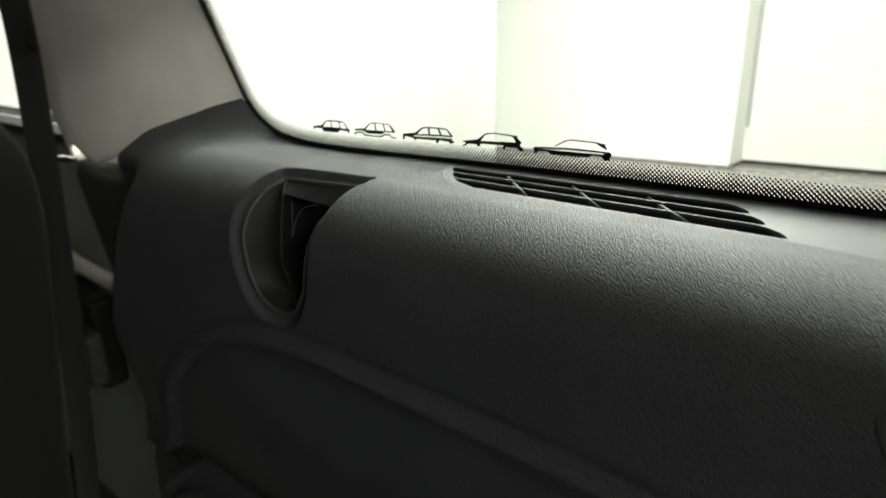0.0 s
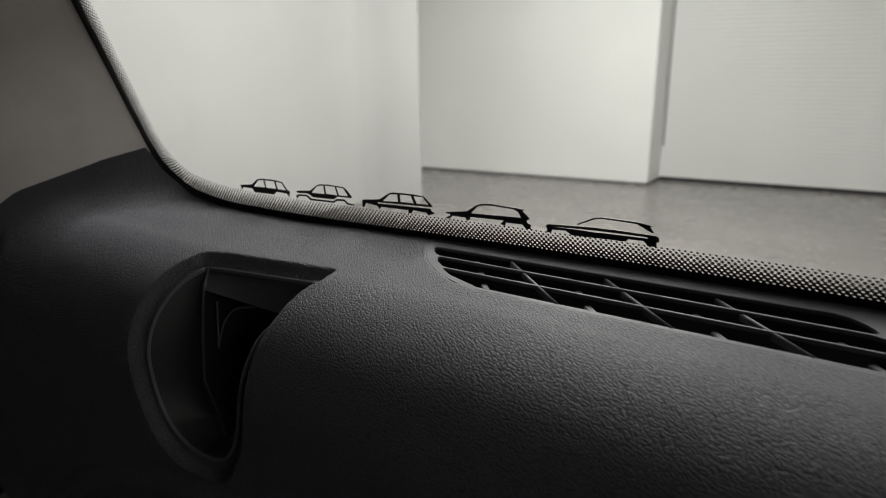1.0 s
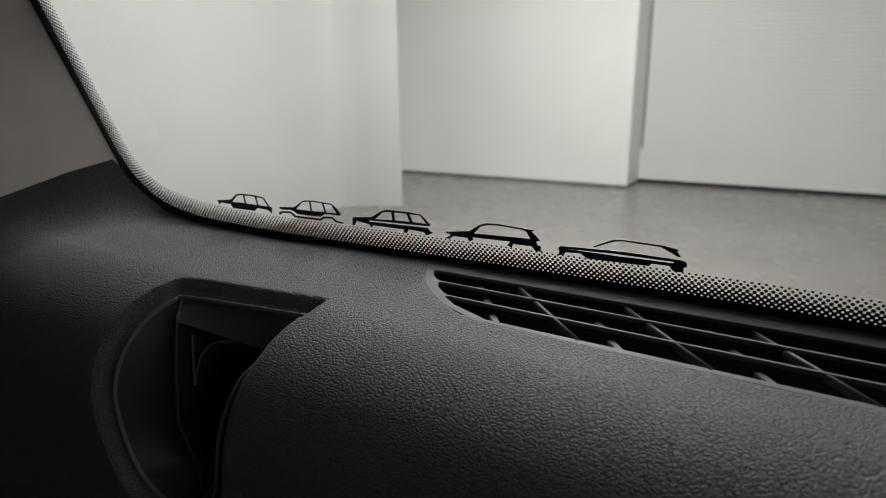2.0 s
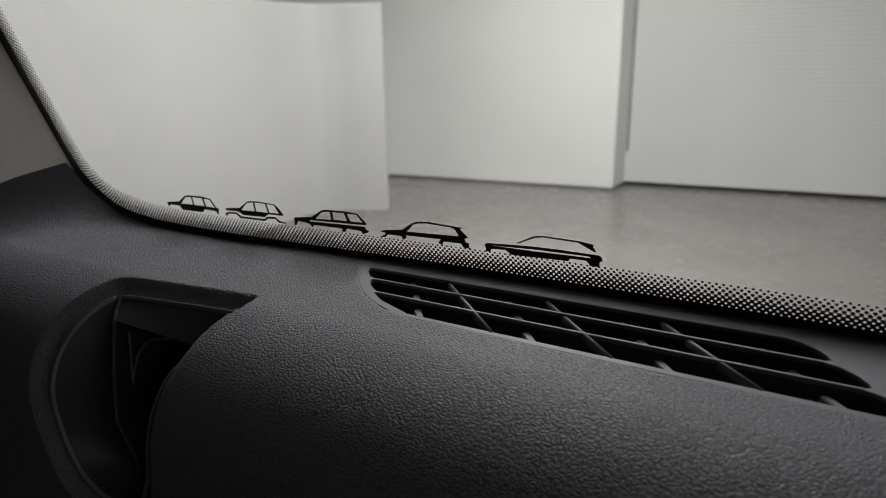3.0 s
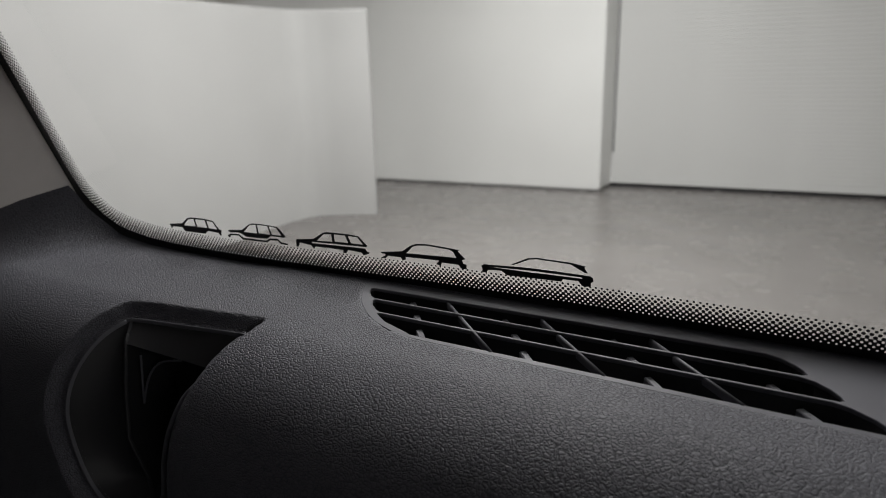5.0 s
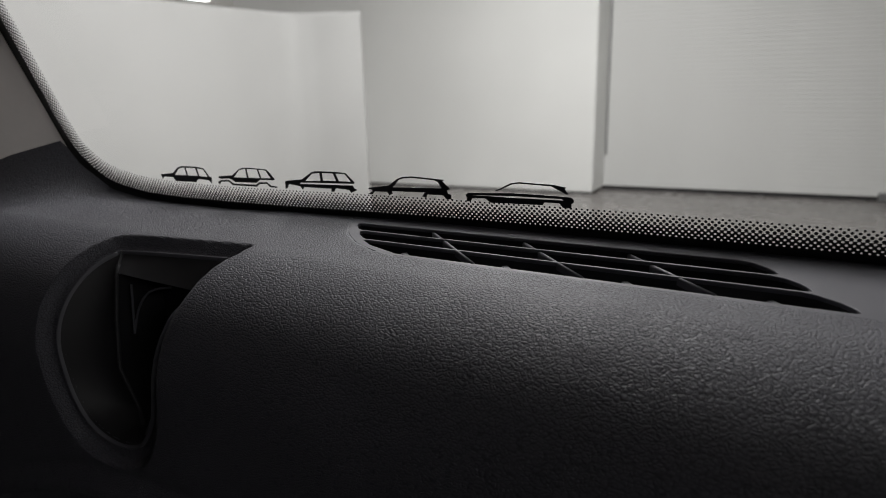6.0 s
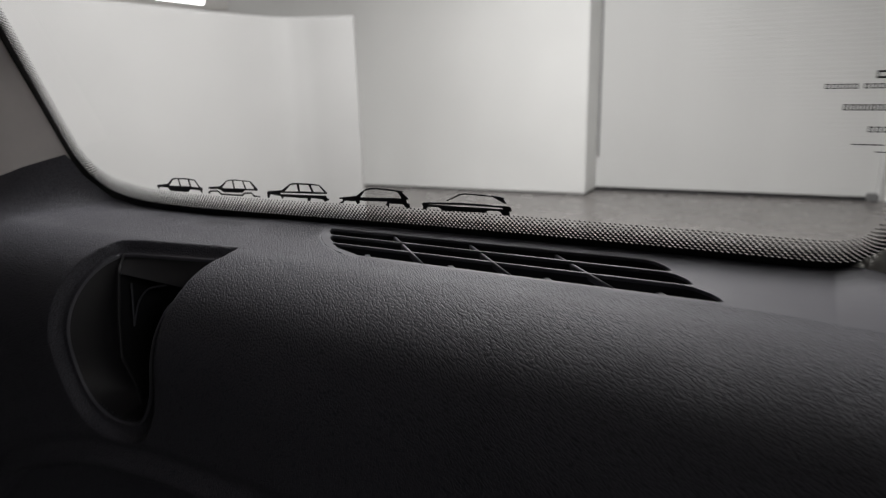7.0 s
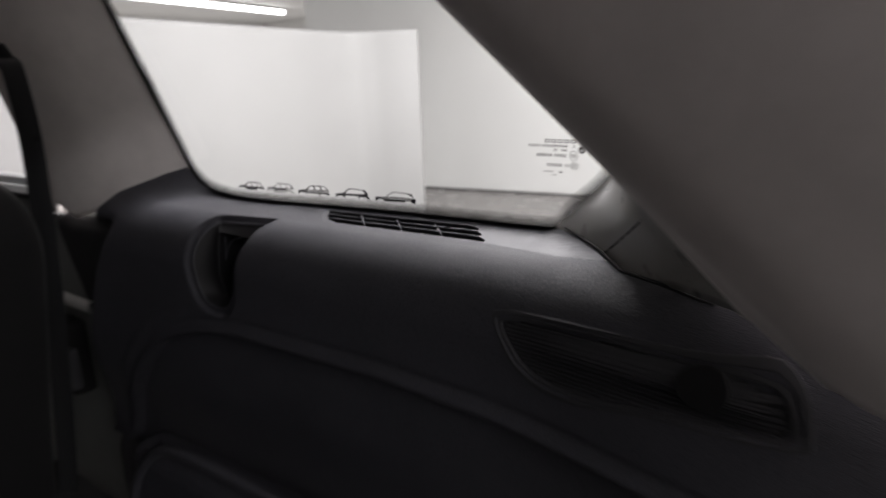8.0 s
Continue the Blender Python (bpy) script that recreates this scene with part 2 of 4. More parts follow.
def shutter():
    """A light grey slatted shutter in the opening beside the wall."""
    e = bpy.data.objects.new("roller_shutter", None)
    scene.collection.objects.link(e)
    e.matrix_world = pose(-1.294, 5.895, 0, 0, 0, 5.9)
    tagged(e, "closed light grey roller shutter with fine horizontal slats", "shutter", kind="structure")
    part("guide", box_bm(0.012, 0.036, -0.012, 0.10, 0.33, CEILING_Z, 0.006), RAIL, e, "grey vertical guide rail")
    part("guide", box_bm(2.357, 2.397, -0.03, 0.10, 0.0, CEILING_Z, 0.006), SHUTTER, e)
    part("guide_shoe", box_bm(2.29, 2.37, -0.05, 0.05, 0.0, 0.07, 0.01), GUIDE, e, "dark floor shoe")
    part("bottom_bar", box_bm(0.0, 2.357, -0.002, 0.06, 0.034, 0.10, 0.003), SHUTTER, e)
    # black strip that doubles as the contact shadow under the shutter
    part("sill_gap", box_bm(0.0, 2.357, 0.004, 0.05, 0.0, 0.034), DARK, e, "black foot seal, standing in for contact shadow too")
    pitch, me = 0.037, None
    for i in range(83):
        z = 0.10 + i * pitch
        if me is None:
            bm = box_bm(0.0, 2.357, 0.0, 0.05, 0.0002, pitch - 0.0002, 0.0022, 1)
            ob = part("slat", bm, SHUTTER, e)
            me = ob.data
        else:
            ob = new("slat", me)
            ob.parent = e
        ob.location = (0, 0, z)
    w = part("wall_east_of_shutter", box_bm(2.397, 9.0, 0.0, 0.3, 0.0, CEILING_Z), WHITE_WALL)
    w.matrix_world = e.matrix_world
    tagged(w, "plain white painted wall", "wall", kind="structure")


def partition():
    """A low white partition with a short return, standing on the floor."""
    e = bpy.data.objects.new("partition", None)
    scene.collection.objects.link(e)
    e.matrix_world = pose(-2.69, 3.955, 0, 0, 0, TILT)
    tagged(e, "free-standing white partition panel with softly rounded edges", "partition")
    bends = [(-0.56, -3.4, 0), (-0.557, -2.4, 0), (-0.553, -1.4, 0), (-0.54, -0.62, 0), (-0.49, -0.30, 0), (-0.36, -0.165, 0), (-0.18, -0.08, 0), (0.0, 0.0, 0)]
    plan = [(v.x, v.y) for v in smooth_line(bends, 6)]
    outer, inner = [], []
    for k, (x, y) in enumerate(plan):
        ax, ay = plan[max(0, k - 1)]
        bx, by = plan[min(len(plan) - 1, k + 1)]
        d = math.hypot(bx - ax, by - ay)
        outer.append((x, y))
        inner.append((x - (by - ay) / d * 0.09, y + (bx - ax) / d * 0.09))
    n = len(plan)
    rows = []
    for z, grow in ((0.0, 0.0), (1.58, 0.0), (1.60, 0.08), (1.61, 0.25)):
        rows.append([(o[0] + (q[0] - o[0]) * grow, o[1] + (q[1] - o[1]) * grow, z) for o, q in zip(outer, inner)])
    for z, grow in ((1.61, 0.75), (1.60, 0.92), (1.58, 1.0), (0.0, 1.0)):
        rows.append([(o[0] + (q[0] - o[0]) * grow, o[1] + (q[1] - o[1]) * grow, z) for o, q in zip(outer, inner)])
    verts = [p for r in rows for p in r]
    faces = grid_faces(len(rows), n) + [tuple(r * n + n - 1 for r in range(len(rows))), tuple(r * n for r in reversed(range(len(rows))))]
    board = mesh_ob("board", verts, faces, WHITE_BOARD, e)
    for f in list(board.data.polygons)[-2:]:
        f.use_smooth = False
    for edge in board.data.edges:
        a, b = edge.vertices
        edge.use_edge_sharp = (a % n == n - 1 and b % n == n - 1) or (a % n == 0 and b % n == 0)
    


def ceiling_or_fill_lamp(x, y, length):
    e = bpy.data.objects.new("ceiling_or_fill_lamp", None)
    scene.collection.objects.link(e)
    e.matrix_world = pose(x, y, 3.06, 0, 0, 8)
    tagged(e, "long lit white tube lamp under the ceiling, added as unseen fill save the first", "lamp", "ceiling lamps")
    part("housing", box_bm(-0.10, 0.10, -length / 2 - 0.15, length / 2 + 0.15, 0.05, 0.13, 0.01), WHITE_BOARD, e)
    bm = bmesh.new()
    bmesh.ops.create_cone(bm, cap_ends=True, segments=16, radius1=0.062, radius2=0.062, depth=length + 0.2, matrix=Matrix.Rotation(math.pi / 2, 4, "X"))
    bmesh.ops.translate(bm, verts=bm.verts, vec=(0, 0, 0.02))
    part("tube", bm, TUBE, e, "glowing white tube", True)


room()
wall_pier()
shutter()
partition()
for lamp in LAMPS_AND_FILLS:
    ceiling_or_fill_lamp(*lamp[:3])

# ---------------------------------------------------------------- the window of the car
BELT = 1.086
SHELF = 1.0690


def glass_y(x, z):
    return 0.005 - 0.2 * (z - BELT) - 0.13 * max(0.0, x - 0.25) ** 2


def on_glass(x, z, off):
    """A point of the pane's inner side, off metres towards the inside."""
    return Vector((x, glass_y(x, z) - off * 0.98, z - off * 0.2))


def glass_outline():
    low = [(-0.230, 1.505), (-0.168, 1.316), (-0.1325, 1.215), (-0.1115, 1.145), (-0.0990, 1.107), (-0.0860, 1.0893), (-0.0652, 1.0764),
           (-0.036, 1.0707), (-0.006, 1.0691), (0.06, 1.0691), (0.14, 1.0708), (0.20, 1.0721), (0.27, 1.073), (0.37, 1.0740), (0.420, 1.0745),
           (0.4350, 1.0758), (0.4470, 1.0808), (0.4590, 1.0948), (0.4835, 1.1155), (0.4955, 1.1285), (0.5032, 1.1388), (0.5050, 1.1463), (0.5034, 1.1515),
           (0.4915, 1.1665), (0.463, 1.196), (0.402, 1.265), (0.300, 1.392), (0.217, 1.505)]
    pts = [v.to_2d() for v in smooth_line([(x, z, 0) for x, z in low], 6)]
    # even steps
    out, rest = [pts[0]], 0.0
    for a, b in zip(pts, pts[1:]):
        d = (b - a).length
        while rest + d >= 0.004:
            k = (0.004 - rest) / d
            a = a + (b - a) * k
            d = (b - a).length
            out.append(a.copy())
            rest = 0.0
        rest += d
    return out


OUTLINE = glass_outline()


def inward(i):
    a, b = OUTLINE[max(0, i - 2)], OUTLINE[min(len(OUTLINE) - 1, i + 2)]
    d = (b - a).normalized()
    return Vector((-d.y, d.x))


def side_window():
    e = bpy.data.objects.new("side_window", None)
    scene.collection.objects.link(e)
    tagged(e, "clear fixed side window with a black dotted printed border", "window", kind="structure")
    # the pane
    n = len(OUTLINE)
    verts, faces = [], []
    steps = 10
    top = [Vector((-0.230 + 0.445 * i / (n - 1), 1.505)) for i in range(n)]
    for i, p in enumerate(OUTLINE):
        for k in range(steps + 1):
            q = p.lerp(top[i], k / steps)
            verts.append(on_glass(q.x, q.y, -0.0008))
    faces = [f[::-1] for f in grid_faces(n, steps + 1)]
    pane = mesh_ob("pane", verts, faces, GLASS, e, "clear glass")
    pane.visible_shadow = False

    def scale_at(p):
        if p.x < 0.03 and p.y > 1.0:
            return 1.28 - 0.28 * sm(-0.10, 0.03, p.x)
        if p.x > 0.38:
            return 1.0 + 0.05 * sm(0.43, 0.46, p.x)
        return 1.0

    # solid black rim
    verts, faces = [], []
    for i, p in enumerate(OUTLINE):
        d, s = inward(i), scale_at(p)
        for w in (-0.010, 0.0019 * s):
            q = p + d * w
            verts.append(on_glass(q.x, q.y, 0.0))
    mesh_ob("solid_border", verts, grid_faces(n, 2), FRIT, e, "solid black printed border")

    # rows of holes in black, then rows of dots that shrink inwards
    pitch, step = 0.0026, 0.0013
    length = 0.004 * (n - 1)
    holes = [0.00043, 0.00048, 0.00053, 0.00058]
    dots = [0.00078, 0.00072, 0.00061, 0.00050]

    def at(u, w):
        f = max(0.0, min(n - 1.001, u / 0.004))
        i = int(f)
        p = OUTLINE[i].lerp(OUTLINE[i + 1], f - i)
        d = inward(i).lerp(inward(min(n - 1, i + 1)), f - i)
        q = p + d * w * scale_at(p)
        return on_glass(q.x, q.y, 0.0002)

    verts, faces = [], []
    base = 0.0018
    for row, r in enumerate(holes):
        w0 = base + row * step
        u = (row % 2) * pitch / 2
        while u < length - pitch:
            k = len(verts)
            for a in range(8):
                ang = math.pi / 4 * a
                ca, sa = math.cos(ang), math.sin(ang)
                m = max(abs(ca), abs(sa))
                verts.append(at(u + pitch / 2 + ca / m * pitch / 2, w0 + step / 2 + sa / m * step / 2))
            for a in range(8):
                ang = math.pi / 4 * a
                verts.append(at(u + pitch / 2 + r * 1.04 * math.cos(ang), w0 + step / 2 + r * math.sin(ang)))
            faces += [(k + a, k + (a + 1) % 8, k + 8 + (a + 1) % 8, k + 8 + a) for a in range(8)]
            u += pitch
    ob = mesh_ob("pierced_border", verts, faces, FRIT, e, "black print with clear round holes")
    tagged(ob, kind="stuff")
    verts, faces = [], []
    base += step * len(holes)
    for row, r in enumerate(dots):
        w0 = base + (row + 0.5) * step
        u = ((row + 1) % 2) * pitch / 2
        while u < length - pitch:
            k = len(verts)
            for a in range(10):
                ang = 2 * math.pi * a / 10
                verts.append(at(u + pitch / 2 + r * 1.04 * math.cos(ang), w0 + r * math.sin(ang)))
            faces.append(tuple(range(k, k + 10)))
            u += pitch
    ob = mesh_ob("dotted_border", verts, faces, FRIT, e, "shrinking black printed dots")
    tagged(ob, kind="stuff")

    # five small vehicle outlines, printed along the lower edge (millimetres)
    A = [[(0, -0.4), (12.9, 1.4), (19.5, 5.6), (23.5, 6.5), (36, 6.8), (43.9, 6.0), (47, 0.8), (49, 0.3), (47.4, -4), (45.5, -1.8), (36, -1.5), (33, -3.8), (13.3, -4.2), (12.2, -1.6), (3, -1.7), (0.8, -3.7), (0.6, -1.7)],
         [(14.2, 0), (20.4, 4.8), (25.7, 5.6), (25.6, 0.5)], [(27.1, 5.6), (36, 5.7), (36.4, 0.6), (27, 0.4)], [(37.6, 5.6), (42.9, 5.2), (45.4, 0.5), (37.8, 0.5)]]
    B = [[(0, 0.5), (0.9, 1.4), (12.7, 2.7), (20.1, 7.1), (23.2, 8), (29.7, 8.4), (42.8, 8), (45.1, 6.1), (48, 2.2), (46.5, 1.4), (41.4, 1.4), (35.8, 1.2), (32.4, -0.9), (14.1, -1.6), (12.2, -0.2), (9.4, 0.5), (1.9, -0.1)],
         [(14, 1.5), (20.4, 6.6), (25.6, 7.4), (25.1, 1.8)], [(26.9, 7.5), (35.2, 7.6), (35.9, 2.2), (26.5, 2)], [(36.4, 7.5), (42, 7.3), (44.7, 2.6), (37.3, 2.3)],
         [(-1.5, -2.5), (1.7, -1), (9.2, -0.4), (12.4, -2.6), (31.5, -2.2), (34.4, -0.4), (41, 0.1), (43.8, -1.9), (48.6, -2.4), (48.2, -3.1), (42.5, -3), (40.7, -1.1), (34.7, -1.6), (31.8, -3.4), (11.2, -3.9), (8.3, -1.6), (1.7, -2.1), (-0.4, -4.1)]]
    C = [[(0.8, 1), (1.7, 1.8), (14.2, 3.4), (22.5, 8.1), (25.4, 8.9), (39.7, 9.3), (47.1, 8.9), (52.1, 3.8), (51.2, 3), (12.8, 1.4), (12.4, 0.6), (50.4, 2), (51.1, 0.3), (52.8, -0.1), (52.3, -0.8), (48.4, -2.4), (47.3, -0.8), (38.2, -0.4), (36.5, -2.6), (34.3, -2.7), (34.8, -0.9), (14.9, -1.2), (13.3, -2.9), (11.7, -0.9), (3.5, -0.1), (1.6, -2.9), (0, -3.1)],
         [(16.8, 2.6), (22.9, 7.3), (28.3, 7.9), (28.1, 3.4)], [(30.2, 8), (37.9, 8.2), (39.3, 3.9), (29.9, 3.6)], [(39.9, 8.2), (46.3, 8.2), (49.5, 4.1), (41.3, 4)]]
    D = [[(1.3, 1.4), (14.8, 3.5), (20.8, 7.5), (24.5, 8.9), (30.5, 9.5), (43.5, 9), (47.2, 8.8), (49.7, 8.7), (48.3, 7.9), (52.2, 4), (50.3, 3.2), (50.7, 1.4), (52.5, 1), (52.2, -1), (53.6, -1.7), (49.2, -1.5), (47.8, 0.4), (38.3, 0.2), (37.5, -1.9), (35, -1), (36.9, 1.2), (16.4, 0.5), (16.7, -0.8), (14.3, -2.1), (13.4, -0.2), (5.3, -0.4), (3.3, -2.2), (0, -2.3), (3.5, -0.5), (3.8, 0.5), (1.2, 0.6)],
         [(17.4, 2.7), (21.9, 7), (24.9, 8), (30.5, 8.6), (43.5, 8.1), (45.6, 7.2), (47.2, 4.1)]]
    F = [[(0, 1.7), (1.4, 2.7), (25.3, 4.2), (38, 4.4), (54.6, 4.2), (55.7, 3.4), (55.9, 1.7), (54.7, 1), (54.6, -1), (52.7, -1.3), (50.5, -1.2), (48.9, 0.9), (41.7, 0.8), (40.6, -0.6), (13.6, -1.5), (11.9, -0.4), (10.6, 0.5), (3.6, 0), (2.7, -1.4), (0, -1.9), (0.6, -0.1)],
         [(3.2, 1.7), (26.1, 2.8), (50.2, 3.1), (50.9, 2.4), (26.1, 1.9)],
         [(16.2, 4.7), (24.8, 9.1), (29.2, 10), (45.4, 9.8), (52.5, 8.8), (51.8, 8), (53.4, 5.6), (52.3, 5.5), (45.4, 8.9), (29.2, 9.2), (25.6, 8.5), (17.4, 4.6)]]
    for x0, loops in ((-6.4, A), (48.6, B), (103.5, C), (163.0, D), (223.7, F)):
        def lay(u, v, w, x0=x0):
            return on_glass((x0 + u) / 1000, BELT + v / 1000, 0.0004 + w)
        flat_shape("vehicle_outline", loops, 0.0001, lay, FRIT, e, "small black printed vehicle outline")

    # maker's stamp near the rear corner: bars, rings and a disc (millimetres from its lower front corner)
    def on_stamp(u, v, w):
        return on_glass(0.4165 + u / 1000, 1.1240 + v / 1000, 0.0004 + w)

    def glyph(u0, u1, v0, v1, stroke):
        """One unreadable character: a bar with a clear middle."""
        bar = [[(u0, v0), (u1, v0), (u1, v1), (u0, v1)]]
        if stroke:
            bar.append([(u0 + stroke, v0 + stroke), (u1 - stroke, v0 + stroke), (u1 - stroke, v1 - stroke), (u0 + stroke, v1 - stroke)])
        return bar
    # from, to, height of the middle, size, characters, stroke
    rng = random.Random(5)
    for a, b, v, h, count, stroke in ((16.4, 46.4, 31.0, 2.9, 5, 0.75), (0.6, 12.0, 26.8, 1.9, 5, 0.4), (13.5, 38.0, 26.8, 1.9, 11, 0.4), (42.8, 44.6, 26.8, 1.9, 1, 0.4),
                                      (24.3, 28.2, 23.4, 1.6, 2, 0.35), (31.6, 37.0, 23.4, 1.6, 3, 0.35), (7.6, 23.0, 18.8, 2.4, 7, 0.45), (24.8, 36.4, 18.8, 2.4, 5, 0.45),
                                      (16.9, 31.5, 10.4, 2.3, 6, 0.45), (34.0, 37.4, 10.4, 2.3, 1, 0.45), (12.3, 23.2, 4.4, 0.55, 8, 0), (27.6, 31.5, 4.4, 1.5, 2, 0.3), (20.6, 25.4, 1.6, 0.5, 4, 0)):
        gap = (b - a) / count
        loops = []
        for k in range(count):
            loops += glyph(a + k * gap + 0.12 * gap, a + (k + 1) * gap - (0.08 + 0.1 * rng.random()) * gap, v - h / 2, v + h / 2, stroke)
        flat_shape("stamp_bar", loops, 0.0001, on_stamp, FRIT, e, "unreadable black printed marks")
    ring = lambda cu, cv, ru, rv, k=24: [(cu + ru * math.cos(2 * math.pi * i / k), cv + rv * math.sin(2 * math.pi * i / k)) for i in range(k)]
    for cu, cv, ru, rv in ((42.6, 18.9, 3.9, 4.1), (42.6, 10.4, 4.2, 3.2)):
        flat_shape("stamp_ring", [ring(cu, cv, ru, rv), ring(cu, cv, ru - 0.4, rv - 0.4)], 0.0001, on_stamp, FRIT, e, "black printed ring")
        flat_shape("stamp_bar", glyph(cu - 2.2, cu - 0.3, cv - 1.5, cv + 1.5, 0.45) + glyph(cu + 0.3, cu + 2.0, cv - 1.5, cv + 1.5, 0.45), 0.0001, on_stamp, FRIT, e)
    flat_shape("stamp_disc", [ring(50.4, 24.0, 2.9, 2.9), [(48.2, 24.9), (51.0, 24.1), (52.6, 25.1), (51.2, 23.1), (50.2, 21.9), (50.0, 23.5)]], 0.0001, on_stamp, FRIT, e, "black printed disc mark")


side_window()

# ---------------------------------------------------------------- the side panel
LEFT_END, RIGHT_END = -0.30, 0.86


def outer_y(x):
    return piecewise([(-0.30, -0.100), (-0.205, -0.103), (-0.15, -0.076), (-0.125, -0.034), (-0.0995, -0.002), (-0.06, 0.006), (0.0, 0.010), (0.42, 0.006),
                      (0.445, 0.0), (0.498, -0.051), (0.527, -0.081), (0.562, -0.106), (0.588, -0.120), (0.615, -0.131), (0.639, -0.138), (0.683, -0.1415), (0.86, -0.1425)], x)


def outer_z(x):
    return piecewise([(-0.30, 1.037), (-0.205, 1.0435), (-0.18, 1.0590), (-0.15, 1.0805), (-0.12, 1.0985), (-0.1005, 1.1062), (-0.0876, 1.0893), (-0.062, 1.0715), (-0.035, 1.0670), (-0.005, 1.0655), (0.05, 1.0656), (0.075, 1.0668), (0.10, 1.0680), (0.14, 1.0690), (0.20, 1.0704), (0.30, 1.0715), (0.40, 1.0728), (0.43, 1.0740),
                      (0.445, 1.079), (0.498, 1.077), (0.527, 1.0715), (0.562, 1.0745), (0.588, 1.0735), (0.615, 1.0725), (0.627, 1.072), (0.683, 1.066), (0.86, 1.045)], x)


def face_y(x):
    return -0.120 - 0.024 * sm(0.43, 0.66, x)


ROUND = 0.055
POCKET = [(0.064, 0.010), (0.100, 0.0045), (0.140, -0.001), (0.1415, 0.010), (0.1395, 0.027), (0.1375, 0.045), (0.135, 0.062), (0.132, 0.085),
          (0.126, 0.108), (0.112, 0.126), (0.090, 0.131), (0.068, 0.124), (0.055, 0.107), (0.0495, 0.082), (0.049, 0.058), (0.052, 0.035), (0.057, 0.019)]


PLATE_EDGE = [(0.154, 0.0045), (0.160, -0.008), (0.168, -0.020), (0.178, -0.0305), (0.190, -0.0395), (0.206, -0.0465), (0.222, -0.0487), (0.30, -0.0489), (0.390, -0.0489),
        (0.435, -0.0545), (0.470, -0.0615), (0.500, -0.0660), (0.508, -0.0670)]
PLATE_TOP = [(0.5075, -0.0640), (0.496, -0.0525), (0.470, -0.0270), (0.444, -0.0025), (0.42, 0.0040), (0.30, 0.0065), (0.2, 0.0065)]
PLATE = [(v.x, v.y) for v in smooth_line([(a, b, 0) for a, b in PLATE_EDGE], 5)] + [(a, b) for a, b in PLATE_TOP]


def rim(x, s):
    """Where the pocket has its thin lip: all round, but not along the rear edge."""
    return 1.0 - 0.88 * sm(0.130, 0.137, x) * sm(0.006, 0.014, s)


def recess(d):
    """The slope round the pocket: a tight bend at its outer edge, then an even fall."""
    t = min(1.0, max(0.0, (d + 0.0032) / 0.0092))
    return min(1.0, 1.1 * t * t / (t * t + 0.03)) if t < 0.3 else min(1.0, 0.825 + 0.25 * (t - 0.3))


def inside_distance(loop, x, s):
    """Signed distance to a closed loop, positive inside."""
    best, odd = 1e9, False
    for (ax, ay), (bx, by) in zip(loop, loop[1:] + loop[:1]):
        dx, dy = bx - ax, by - ay
        t = max(0.0, min(1.0, ((x - ax) * dx + (s - ay) * dy) / (dx * dx + dy * dy)))
        best = min(best, math.hypot(x - ax - t * dx, s - ay - t * dy))
        if (ay > s) != (by > s) and x < (bx - ax) * (s - ay) / (by - ay) + ax:
            odd = not odd
    return best if odd else -best


POCKET_LOOP = [(v.x, v.y) for v in smooth_line([(a, b, 0) for a, b in POCKET[2:] + POCKET[:3]], 5)[:-1]]
# keep the sharp upper rear corner
VENT_LOOP = [(0.156, 0.004), (0.168, -0.022), (0.182, -0.036), (0.200, -0.0465), (0.216, -0.0485), (0.394, -0.0465), (0.388, -0.030), (0.374, -0.010), (0.358, 0.005)]


def ridge_height(x):
    """Height of the rolled edge over the lower panel, curving down along the wheel arch."""
    return piecewise([(-0.21, 0.70), (-0.15, 0.800), (-0.11, 0.842), (-0.077, 0.872), (-0.050, 0.894), (-0.026, 0.911), (0.0, 0.9225), (0.022, 0.931), (0.05, 0.939), (0.08, 0.9445), (0.13, 0.9500),
                      (0.33, 0.951), (0.43, 0.945), (0.53, 0.937), (0.86, 0.91)], x)


def panel_point(x, s):
    """The panel's skin: s runs over the shelf (negative), round the nose and down the face."""
    yf, yo, zo = face_y(x), outer_y(x), outer_z(x)
    start = yf + ROUND
    arc = ROUND * math.pi / 2
    if s < 0:
        y, z, ny, nz = start - s, SHELF, 0.0, 1.0
    elif s < arc:
        a = s / ROUND
        y, z, ny, nz = start - ROUND * math.sin(a), SHELF - ROUND * (1 - math.cos(a)), -math.sin(a), math.cos(a)
    else:
        y, z, ny, nz = yf, SHELF - ROUND - (s - arc), -1.0, 0.0
    if s < arc:
        # the skin lifts to meet the pillars
        ref = SHELF if yo > start else SHELF - ROUND * (1 - math.sqrt(max(0.0, 1 - ((start - yo) / ROUND) ** 2)))
        lift = zo - ref
        z += lift * math.exp(-max(0.0, yo - y) / (0.022 + 0.016 * sm(-0.05, -0.13, x))) * sm(arc, max(0.35 * arc, start_s(x)), s)
    # the lower step over the wheel arch
    if s > arc:
        edge = z - ridge_height(x)
        y += 0.013 * sm(0.0015, -0.0045, edge)
        y -= 0.0035 * (0.4 + 0.6 * sm(0.0, 0.16, x)) * math.exp(-((edge - 0.005) / 0.0045) ** 2)
        y += 0.0018 * math.exp(-((edge - 0.017) / 0.004) ** 2)
        y -= 0.0025 * sm(0.050, 0.034, edge) * sm(0.07, 0.0, x)
        y += 0.035 * sm(0.90, 0.72, z)
    return Vector((x, y, z)), Vector((0, ny, nz))


